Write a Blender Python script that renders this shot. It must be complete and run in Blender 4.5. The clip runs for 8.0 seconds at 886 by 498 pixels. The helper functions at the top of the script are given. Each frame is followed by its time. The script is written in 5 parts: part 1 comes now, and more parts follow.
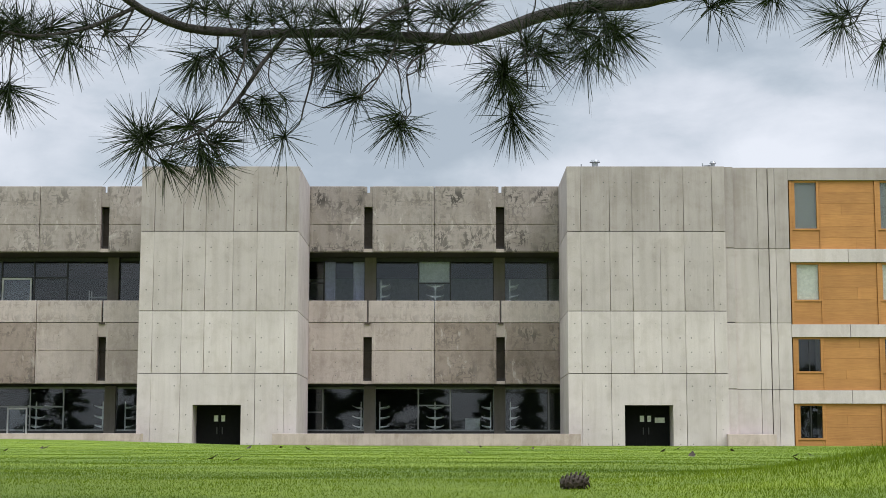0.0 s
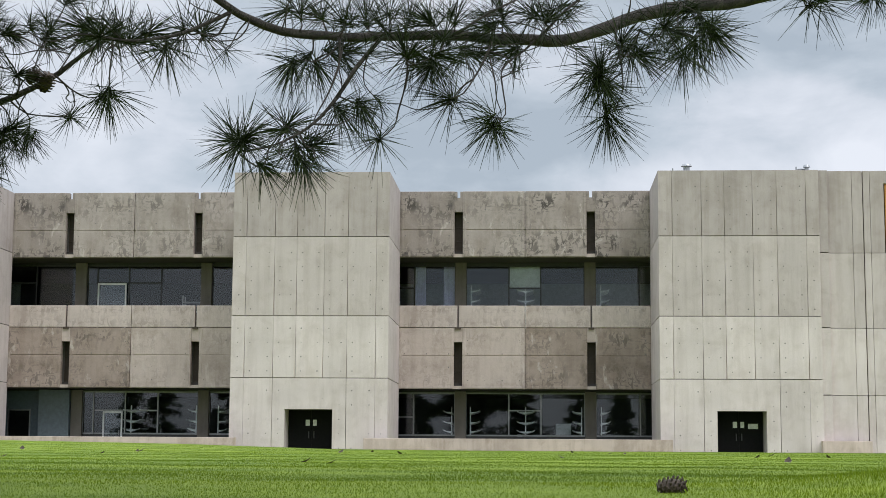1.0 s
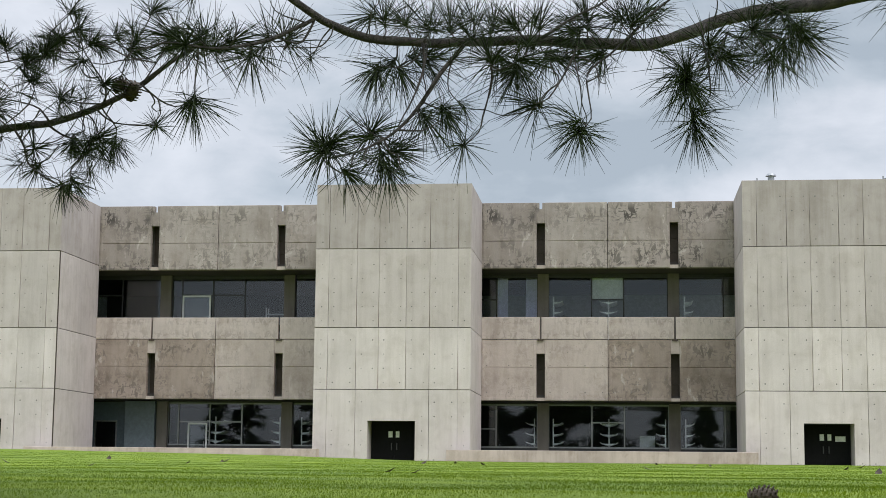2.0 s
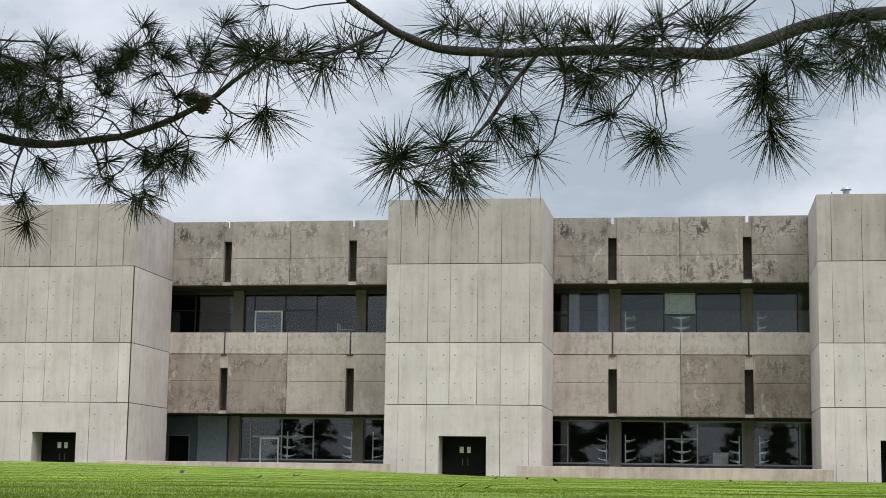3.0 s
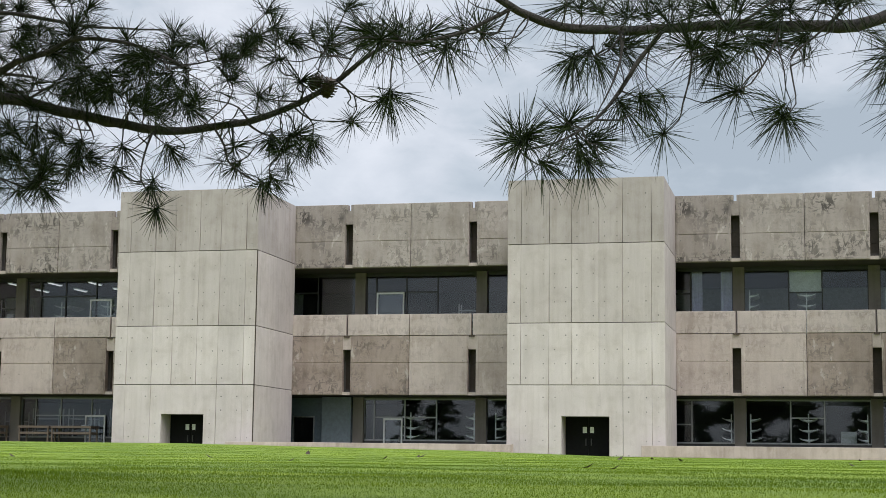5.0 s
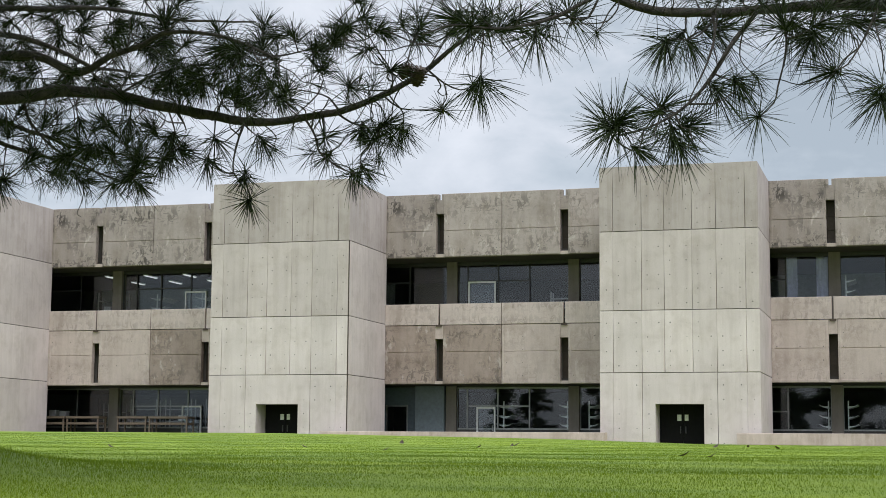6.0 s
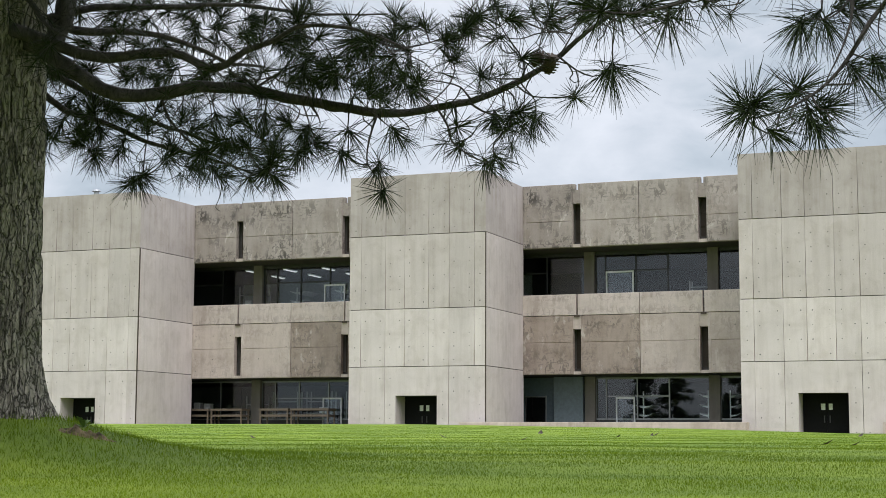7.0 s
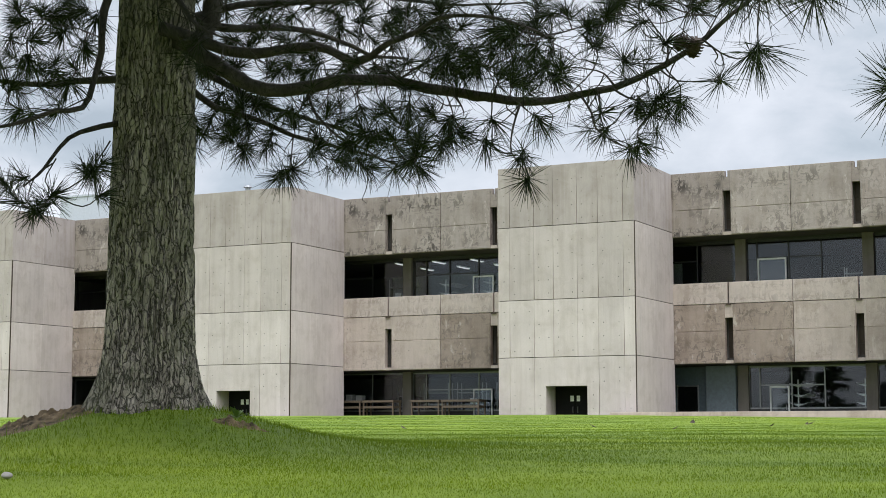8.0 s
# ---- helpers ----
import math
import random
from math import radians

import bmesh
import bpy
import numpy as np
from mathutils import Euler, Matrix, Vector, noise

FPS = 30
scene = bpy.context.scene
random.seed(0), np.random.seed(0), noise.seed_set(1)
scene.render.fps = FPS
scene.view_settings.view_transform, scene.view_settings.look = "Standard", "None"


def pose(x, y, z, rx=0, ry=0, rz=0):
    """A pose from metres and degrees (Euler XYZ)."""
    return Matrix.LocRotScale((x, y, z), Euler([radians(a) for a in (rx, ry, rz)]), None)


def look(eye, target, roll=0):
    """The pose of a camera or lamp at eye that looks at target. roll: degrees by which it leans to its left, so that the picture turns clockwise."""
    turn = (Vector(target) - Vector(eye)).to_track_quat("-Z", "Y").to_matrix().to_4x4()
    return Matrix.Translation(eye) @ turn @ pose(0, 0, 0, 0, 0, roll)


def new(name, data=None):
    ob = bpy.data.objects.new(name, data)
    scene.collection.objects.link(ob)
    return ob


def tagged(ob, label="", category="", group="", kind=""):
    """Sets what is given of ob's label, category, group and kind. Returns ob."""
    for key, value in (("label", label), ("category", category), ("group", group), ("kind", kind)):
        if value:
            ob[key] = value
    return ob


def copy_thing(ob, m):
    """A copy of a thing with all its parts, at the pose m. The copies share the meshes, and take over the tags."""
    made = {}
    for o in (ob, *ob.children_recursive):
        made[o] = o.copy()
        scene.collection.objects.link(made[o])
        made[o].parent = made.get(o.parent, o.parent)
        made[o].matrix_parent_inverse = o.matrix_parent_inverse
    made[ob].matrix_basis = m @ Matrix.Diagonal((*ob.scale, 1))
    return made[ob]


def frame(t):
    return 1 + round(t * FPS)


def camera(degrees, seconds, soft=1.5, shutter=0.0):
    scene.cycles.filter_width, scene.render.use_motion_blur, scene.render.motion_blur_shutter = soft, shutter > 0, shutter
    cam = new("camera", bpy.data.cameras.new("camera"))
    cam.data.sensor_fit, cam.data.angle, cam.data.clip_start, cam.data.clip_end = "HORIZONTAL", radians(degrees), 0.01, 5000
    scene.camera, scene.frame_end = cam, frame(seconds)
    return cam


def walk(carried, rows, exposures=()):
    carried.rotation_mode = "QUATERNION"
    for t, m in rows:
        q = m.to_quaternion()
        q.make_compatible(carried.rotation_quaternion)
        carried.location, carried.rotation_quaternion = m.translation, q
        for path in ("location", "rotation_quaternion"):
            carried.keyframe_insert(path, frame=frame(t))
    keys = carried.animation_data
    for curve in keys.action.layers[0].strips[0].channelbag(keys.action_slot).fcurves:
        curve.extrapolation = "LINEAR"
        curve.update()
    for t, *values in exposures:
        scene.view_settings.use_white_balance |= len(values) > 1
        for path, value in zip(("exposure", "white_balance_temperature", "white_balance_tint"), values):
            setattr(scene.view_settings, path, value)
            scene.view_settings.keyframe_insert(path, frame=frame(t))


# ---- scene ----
EYE = (10.782, -67.371, 0.05)
cam = camera(31.17, 8.0, soft=0.5)
walk(cam, [
    (0, look((10.920, -67.511, 0.106), (10.8737, -57.5925, 1.3798), 0.05)),
    (0.5, look((10.910, -67.490, 0.084), (10.5838, -57.5792, 1.3773), 0.25)),
    (1, look((10.890, -67.492, 0.090), (10.2798, -57.5958, 1.3955), 0.37)),
    (1.5, look((10.874, -67.467, 0.071), (9.9994, -57.5948, 1.4013), 0.45)),
    (3, look((10.843, -67.336, 0.061), (9.2808, -57.5688, 1.5295), 0.86)),
    (3.5, look((10.822, -67.301, 0.042), (9.0702, -57.5672, 1.5185), 0.94)),
    (4, look((10.812, -67.320, 0.056), (8.8903, -57.6122, 1.4954), 0.77)),
    (4.5, look((10.811, -67.328, 0.064), (8.7114, -57.6494, 1.4478), 0.77)),
    (6, look((10.785, -67.274, 0.069), (7.9281, -57.7745, 1.3311), 0.48)),
    (6.5, look((10.797, -67.273, 0.051), (7.5576, -57.8930, 1.2827), 0.39)),
    (7, look((10.798, -67.259, 0.055), (7.1259, -58.0353, 1.2566), 0.26)),
    (7.5, look((10.820, -67.269, 0.052), (6.7027, -58.2315, 1.2212), 0.19)),
    (8, look((10.814, -67.250, 0.040), (6.2894, -58.4063, 1.1840), -0.02)),
], exposures=((0.0, 0.02, 6340, 16), (4.0, 0.02, 6340, 16), (8.0, 0.12, 6340, 16)))

# ---- sky, sun, exposure ----
SUN_AZ, SUN_EL = radians(138), radians(52)
world = bpy.data.worlds.new("overcast_sky")
scene.world = world
world.use_nodes = True
wn, wl = world.node_tree.nodes, world.node_tree.links
wn.clear()
w_out = wn.new("ShaderNodeOutputWorld")
w_bg = wn.new("ShaderNodeBackground")
w_sky = wn.new("ShaderNodeTexSky")
w_sky.sky_type, w_sky.sun_disc = "NISHITA", False
w_sky.sun_elevation, w_sky.sun_rotation = SUN_EL, SUN_AZ
w_tc = wn.new("ShaderNodeTexCoord")
w_map = wn.new("ShaderNodeMapping")
w_map.inputs["Scale"].default_value = (1.0, 1.0, 1.9)
w_map.inputs["Location"].default_value = (3.1, 0.4, 0.2)


def cloud_noise(scale, detail, rough, dist):
    t = wn.new("ShaderNodeTexNoise")
    t.inputs["Scale"].default_value, t.inputs["Detail"].default_value = scale, detail
    t.inputs["Roughness"].default_value, t.inputs["Distortion"].default_value = rough, dist
    wl.new(w_map.outputs[0], t.inputs["Vector"])
    return t.outputs["Fac"]


# large cloud masses, with smaller billows on their rims
w_n1 = wn.new("ShaderNodeMath")
w_n1.operation = "MULTIPLY_ADD"
w_n1.inputs[1].default_value = 0.55
wl.new(cloud_noise(11.0, 8.0, 0.58, 0.25), w_n1.inputs[0])
wl.new(cloud_noise(4.6, 3.0, 0.45, 0.1), w_n1.inputs[2])
w_ramp = wn.new("ShaderNodeValToRGB")
w_ramp.color_ramp.elements[0].position = 0.6
w_ramp.color_ramp.elements[0].color = (4.35, 5.15, 5.6, 1)
w_ramp.color_ramp.elements[1].position = 0.93
w_ramp.color_ramp.elements[1].color = (8.4, 8.95, 9.2, 1)
for w_pos, w_col in ((0.69, (5.4, 6.2, 6.6, 1)), (0.77, (6.6, 7.25, 7.6, 1))):
    w_ramp.color_ramp.elements.new(w_pos).color = w_col
w_sep = wn.new("ShaderNodeSeparateXYZ")
w_up = wn.new("ShaderNodeMapRange")
w_up.inputs["From Min"].default_value, w_up.inputs["From Max"].default_value = 0.28, 0.95
w_up.inputs["To Min"].default_value, w_up.inputs["To Max"].default_value = 1.0, 3.3
w_grad = wn.new("ShaderNodeVectorMath")
w_grad.operation = "SCALE"
wl.new(w_tc.outputs["Generated"], w_sep.inputs[0])
wl.new(w_sep.outputs["Z"], w_up.inputs["Value"])
wl.new(w_up.outputs[0], w_grad.inputs["Scale"])
wl.new(w_ramp.outputs[0], w_grad.inputs[0])
w_mix = wn.new("ShaderNodeMixRGB")
w_mix.inputs[0].default_value = 0.92
wl.new(w_tc.outputs["Generated"], w_map.inputs["Vector"])
wl.new(w_n1.outputs[0], w_ramp.inputs["Fac"])
wl.new(w_sky.outputs[0], w_mix.inputs[1])
wl.new(w_grad.outputs[0], w_mix.inputs[2])
wl.new(w_mix.outputs[0], w_bg.inputs["Color"])
w_bg.inputs["Strength"].default_value = 0.1
wl.new(w_bg.outputs[0], w_out.inputs["Surface"])

sun = bpy.data.lights.new("sun", "SUN")
sun.energy, sun.angle, sun.color = 1.5, radians(40), (1.0, 0.965, 0.93)
sun_ob = new("sun", sun)
sun_ob.matrix_world = look((0, 0, 60), (-math.sin(SUN_AZ) * math.cos(SUN_EL), -math.cos(SUN_AZ) * math.cos(SUN_EL), 60 - math.sin(SUN_EL)))


# ---- helpers of this scene ----
def part(name, bm, material, parent=None, label="", smooth=False):
    me = bpy.data.meshes.new(name)
    bm.to_mesh(me)
    bm.free()
    me.materials.append(material)
    if smooth:
        me.shade_smooth()
    ob = new(name, me)
    if parent is not None:
        ob.parent = parent
    if label:
        ob["label"] = label
    return ob


def raw(name, verts, faces, material, parent=None, label="", smooth=False):
    me = bpy.data.meshes.new(name)
    me.from_pydata(verts, [], faces)
    me.materials.append(material)
    if smooth:
        me.shade_smooth()
    ob = new(name, me)
    if parent is not None:
        ob.parent = parent
    if label:
        ob["label"] = label
    return ob


def box(bm, x0, x1, y0, y1, z0, z1):
    v = [bm.verts.new((x, y, z)) for z in (z0, z1) for y in (y0, y1) for x in (x0, x1)]
    for f in ((0, 2, 3, 1), (4, 5, 7, 6), (0, 1, 5, 4), (1, 3, 7, 5), (3, 2, 6, 7), (2, 0, 4, 6)):
        bm.faces.new([v[i] for i in f])
    return bm


def slab(bm, x0, x1, y0, y1, z0, z1, c=0.012, open0=0.0, open1=0.0):
    """A panel whose front (towards -y) has chamfered edges; open0, open1: how far its sides draw in at the foot."""
    a = [bm.verts.new(p) for p in ((x0, y1, z0), (x1, y1, z0), (x1, y1, z1), (x0, y1, z1))]
    b = [bm.verts.new(p) for p in ((x0 + open0, y0 + c, z0), (x1 - open1, y0 + c, z0), (x1, y0 + c, z1), (x0, y0 + c, z1))]
    d = [bm.verts.new(p) for p in ((x0 + open0 + c, y0, z0 + c), (x1 - open1 - c, y0, z0 + c), (x1 - c, y0, z1 - c), (x0 + c, y0, z1 - c))]
    bm.faces.new(a[::-1])
    bm.faces.new(d)
    for i in range(4):
        j = (i + 1) % 4
        bm.faces.new((a[i], a[j], b[j], b[i]))
        bm.faces.new((b[i], b[j], d[j], d[i]))
    return bm


def B(*args):
    return box(bmesh.new(), *args)


def S(*args):
    return slab(bmesh.new(), *args)


def tube(bm, pts, radii, n=8):
    """A closed tapering tube along pts."""
    rings = []
    pts = [Vector(p) for p in pts]
    for i, p in enumerate(pts):
        d = (pts[min(i + 1, len(pts) - 1)] - pts[max(i - 1, 0)]).normalized()
        u = d.cross(Vector((0.3, 0.2, 1.0))).normalized()
        w = d.cross(u)
        rings.append([bm.verts.new(p + radii[i] * (math.cos(a) * u + math.sin(a) * w)) for a in [2 * math.pi * k / n for k in range(n)]])
    for r, s in zip(rings, rings[1:]):
        for k in range(n):
            bm.faces.new((r[k], r[(k + 1) % n], s[(k + 1) % n], s[k]))
    bm.faces.new(rings[0][::-1])
    bm.faces.new(rings[-1])
    return bm


def smooth_line(pts, step):
    """Catmull-Rom through pts (tuples of any length), about step metres apart."""
    pts = [np.array(p, float) for p in pts]
    pts = [2 * pts[0] - pts[1]] + pts + [2 * pts[-1] - pts[-2]]
    out = []
    for a, b, c, d in zip(pts, pts[1:], pts[2:], pts[3:]):
        n = max(2, int(np.linalg.norm((c - b)[:3]) / step))
        for t in np.arange(n) / n:
            out.append(0.5 * (2 * b + (c - a) * t + (2 * a - 5 * b + 4 * c - d) * t * t + (3 * b - a - 3 * c + d) * t ** 3))
    out.append(pts[-2])
    return out


def empty(name, x, y, z, label, category, group="", kind=""):
    ob = new(name)
    ob.empty_display_size = 0.3
    ob.location = (x, y, z)
    return tagged(ob, label, category, group, kind)


# ---- materials ----
def material(name):
    m = bpy.data.materials.new(name)
    m.use_nodes = True
    return m, m.node_tree.nodes, m.node_tree.links, m.node_tree.nodes["Principled BSDF"]


def noise_node(n, l, scale, detail=6.0, rough=0.6, stretch=(1, 1, 1), source="Object", shift=0.0, dist=0.0):
    tc = n.new("ShaderNodeTexCoord")
    mp = n.new("ShaderNodeMapping")
    mp.inputs["Scale"].default_value = stretch
    mp.inputs["Location"].default_value = (shift, shift * 0.7, shift * 1.3)
    tx = n.new("ShaderNodeTexNoise")
    tx.inputs["Scale"].default_value, tx.inputs["Detail"].default_value = scale, detail
    tx.inputs["Roughness"].default_value = rough
    tx.inputs["Distortion"].default_value = dist
    l.new(tc.outputs[source], mp.inputs["Vector"])
    l.new(mp.outputs[0], tx.inputs["Vector"])
    return tx.outputs["Fac"]


def ramp(n, l, fac, a, b, pa=0.35, pb=0.65):
    r = n.new("ShaderNodeValToRGB")
    r.color_ramp.elements[0].position, r.color_ramp.elements[1].position = pa, pb
    r.color_ramp.elements[0].color, r.color_ramp.elements[1].color = (*a, 1), (*b, 1)
    l.new(fac, r.inputs["Fac"])
    return r.outputs["Color"]


def mix(n, l, fac, a, b, kind="MIX"):
    m = n.new("ShaderNodeMixRGB")
    m.blend_type = kind
    for s, v in zip(m.inputs, (fac, a, b)):
        if isinstance(v, (int, float)):
            s.default_value = v
        elif isinstance(v, tuple):
            s.default_value = (*v, 1)
        else:
            l.new(v, s)
    return m.outputs[0]


def bump(n, l, p, height, strength, distance=0.01):
    b = n.new("ShaderNodeBump")
    b.inputs["Strength"].default_value, b.inputs["Distance"].default_value = strength, distance
    l.new(height, b.inputs["Height"])
    l.new(b.outputs[0], p.inputs["Normal"])


def per_object(n, l, lo, hi):
    info = n.new("ShaderNodeObjectInfo")
    return ramp(n, l, info.outputs["Random"], (lo,) * 3, (hi,) * 3, 0.0, 1.0)


def simple(name, colour, rough=0.6, metal=0.0, vary=0.12, scale=8.0):
    m, n, l, p = material(name)
    f = noise_node(n, l, scale)
    c = ramp(n, l, f, tuple(v * (1 - vary) for v in colour), tuple(min(1, v * (1 + vary)) for v in colour))
    l.new(c, p.inputs["Base Color"])
    p.inputs["Roughness"].default_value, p.inputs["Metallic"].default_value = rough, metal
    return m


def concrete(name, light, dark, stain=0.25, streak=0.25, lichen=0.0, vary=(0.93, 1.05), belts=(9.31, 12.38)):
    """Cast concrete: clouding, fine grain, rain streaks and, where old, black lichen."""
    m, n, l, p = material(name)
    c = ramp(n, l, noise_node(n, l, 0.55, 5.0, 0.55, source="Object"), dark, light, 0.32, 0.62)
    c = mix(n, l, 1.0, c, per_object(n, l, *vary), "MULTIPLY")
    grain = noise_node(n, l, 26.0, 6.0, 0.7)
    c = mix(n, l, 0.22, c, ramp(n, l, grain, (0.45, 0.44, 0.42), (1.0, 1.0, 1.0), 0.3, 0.6), "MULTIPLY")
    st = ramp(n, l, noise_node(n, l, 1.6, 7.0, 0.62, (2.6, 2.6, 0.22), shift=4.0), (0.66, 0.63, 0.58), (1, 1, 1), 0.36, 0.55)
    c = mix(n, l, streak, c, st, "MULTIPLY")
    blot = ramp(n, l, noise_node(n, l, 1.1, 8.0, 0.65, shift=9.0, dist=0.5), (0.62, 0.58, 0.52), (1, 1, 1), 0.36, 0.52)
    c = mix(n, l, stain, c, blot, "MULTIPLY")
    if lichen:
        # black crusts with crisp rims, drawn down by the rain, thickest in belts of the panel
        a = noise_node(n, l, 3.4, 5.0, 0.62, (1.25, 1.25, 0.62), shift=2.0, dist=0.9)
        d = noise_node(n, l, 7.0, 4.0, 0.6, (0.5, 0.5, 1.6), shift=5.0, dist=0.4)
        b = noise_node(n, l, 0.8, 3.0, 0.5, shift=7.0)
        xyz = n.new("ShaderNodeSeparateXYZ")
        l.new(n.new("ShaderNodeTexCoord").outputs["Object"], xyz.inputs[0])
        belt = n.new("ShaderNodeValToRGB")
        belt.color_ramp.elements[0].color, belt.color_ramp.elements[1].color = (0.8, 0.8, 0.8, 1), (0.15, 0.15, 0.15, 1)
        for pos, v in ((0.06, 1.0), (0.28, 0.75), (0.44, 0.3), (0.62, 0.45), (0.78, 1.0), (0.9, 0.9)):
            belt.color_ramp.elements.new(pos).color = (v, v, v, 1)
        span = n.new("ShaderNodeMapRange")
        span.inputs["From Min"].default_value, span.inputs["From Max"].default_value = belts
        l.new(xyz.outputs["Z"], span.inputs["Value"])
        l.new(span.outputs[0], belt.inputs["Fac"])
        crust = mix(n, l, 1.0, ramp(n, l, a, (0, 0, 0), (1, 1, 1), 0.515, 0.545), ramp(n, l, d, (0, 0, 0), (0.8, 0.8, 0.8), 0.565, 0.6), "LIGHTEN")
        crust = mix(n, l, 1.0, crust, ramp(n, l, b, (0.0, 0.0, 0.0), (1, 1, 1), 0.38, 0.56), "MULTIPLY")
        crust = mix(n, l, 1.0, crust, belt.outputs["Color"], "MULTIPLY")
        crust = mix(n, l, 1.0, crust, (lichen,) * 3, "MULTIPLY")
        c = mix(n, l, crust, c, (0.062, 0.053, 0.046))
        # pale lime bloom
        e = ramp(n, l, noise_node(n, l, 2.2, 6.0, 0.65, (1, 1, 0.5), shift=13.0, dist=0.5), (0, 0, 0), (0.5, 0.5, 0.5), 0.6, 0.66)
        c = mix(n, l, e, c, (0.56, 0.5, 0.45))
    l.new(c, p.inputs["Base Color"])
    p.inputs["Roughness"].default_value = 0.85
    bump(n, l, p, grain, 0.25, 0.01)
    return m


M_TOWER = concrete("pale_cast_concrete", (0.675, 0.597, 0.573), (0.59, 0.521, 0.5), 0.25, 0.25)
# upper rows: some weathering; the front's light falloff is also put into the colour
M_TOWER_MID = concrete("dimmed_cast_concrete", (0.57, 0.5, 0.478), (0.495, 0.433, 0.414), 0.28, 0.3)
M_TOWER_TOP = concrete("weathered_dimmed_concrete", (0.465, 0.405, 0.388), (0.397, 0.345, 0.33), 0.3, 0.35)
TOWER_SKIN = (M_TOWER, M_TOWER, M_TOWER_MID, M_TOWER_TOP)
M_BEAM_UP = concrete("lichened_concrete", (0.365, 0.315, 0.28), (0.295, 0.252, 0.225), 0.4, 0.3, 0.95, (0.94, 1.06))
M_BEAM_UP_CLEAN = concrete("thinly_lichened_concrete", (0.4, 0.348, 0.312), (0.325, 0.28, 0.25), 0.4, 0.3, 0.55, (0.94, 1.06))
M_BEAM_LOW = concrete("weathered_concrete", (0.53, 0.448, 0.4), (0.46, 0.386, 0.344), 0.35, 0.25, 0.22, (0.95, 1.05), (3.23, 6.02))
M_BEAM_BROWN = concrete("brown_weathered_concrete", (0.37, 0.298, 0.252), (0.285, 0.226, 0.19), 0.5, 0.3, 0.6, (0.95, 1.05), (3.23, 6.02))
M_PARAPET = concrete("balcony_concrete", (0.56, 0.48, 0.436), (0.49, 0.418, 0.38), 0.4, 0.3, 0.3, (0.95, 1.05), (6.05, 7.05))
M_WALL = concrete("low_wall_concrete", (0.62, 0.505, 0.455), (0.5, 0.405, 0.365), 0.55, 0.4)
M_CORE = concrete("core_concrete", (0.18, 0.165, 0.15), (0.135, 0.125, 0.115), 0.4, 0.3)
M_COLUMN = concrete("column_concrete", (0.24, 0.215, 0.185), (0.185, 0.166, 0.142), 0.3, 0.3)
# near-black: the overhang's shade is put into the soffit colour
M_SOFFIT_SHADED = concrete("shaded_soffit_concrete", (0.07, 0.062, 0.055), (0.05, 0.045, 0.04), 0.3, 0.0)
M_DARK = simple("dark_opening", (0.02, 0.019, 0.018), 0.7)
M_LEAD = simple("lead_plug", (0.17, 0.16, 0.15), 0.6, 0.3)
M_SLOT = simple("brown_metal_louvre", (0.065, 0.046, 0.033), 0.55, 0.2)
M_STEEL = simple("grey_steel_frame", (0.3, 0.31, 0.31), 0.4, 0.6)
M_STEEL_DARK = simple("dark_steel_frame", (0.06, 0.06, 0.06), 0.45, 0.5)
M_DOOR = simple("black_metal_door", (0.008, 0.008, 0.008), 0.8)
M_DOOR.node_tree.nodes["Principled BSDF"].inputs["Specular IOR Level"].default_value = 0.15
M_PAPER = simple("white_paper", (0.75, 0.75, 0.73), 0.8)
M_WHITE = simple("white_enamel", (0.85, 0.86, 0.85), 0.4)
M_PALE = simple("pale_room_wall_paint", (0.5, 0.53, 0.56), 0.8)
# the rooms' darkness is put into these near-black wall and floor colours
M_ROOM_UNLIT = simple("unlit_room_paint", (0.06, 0.065, 0.07), 0.8)
M_FLOOR_UNLIT = simple("room_floor", (0.05, 0.05, 0.05), 0.5)
M_BLUE = simple("blue_grey_panel", (0.1, 0.135, 0.155), 0.5)
M_CURTAIN = simple("lavender_curtain", (0.62, 0.6, 0.74), 0.9)
M_PATH = concrete("path_concrete", (0.4, 0.38, 0.35), (0.33, 0.31, 0.29), 0.3, 0.0)


def glass_material(name, tint, strength):
    m, n, l, p = material(name)
    n.remove(p)
    out = n["Material Output"]
    tr = n.new("ShaderNodeBsdfTransparent")
    tr.inputs["Color"].default_value = (*tint, 1)
    gl = n.new("ShaderNodeBsdfGlossy")
    gl.inputs["Roughness"].default_value = 0.0
    gl.inputs["Color"].default_value = (0.95, 0.97, 1.0, 1)
    # reflectance by angle, the same for both faces of the pane
    lw = n.new("ShaderNodeLayerWeight")
    lw.inputs["Blend"].default_value = 0.5
    steep = n.new("ShaderNodeMath")
    steep.operation = "POWER"
    steep.inputs[1].default_value = 5.0
    fr = n.new("ShaderNodeMath")
    fr.operation = "MULTIPLY_ADD"
    fr.inputs[1].default_value, fr.inputs[2].default_value = 1.0 - strength, strength
    l.new(lw.outputs["Facing"], steep.inputs[0])
    l.new(steep.outputs[0], fr.inputs[0])
    ms = n.new("ShaderNodeMixShader")
    l.new(fr.outputs[0], ms.inputs[0])
    l.new(tr.outputs[0], ms.inputs[1])
    l.new(gl.outputs[0], ms.inputs[2])
    l.new(ms.outputs[0], out.inputs["Surface"])
    return m


M_GLASS = glass_material("window_glass", (0.93, 0.955, 0.96), 0.036)


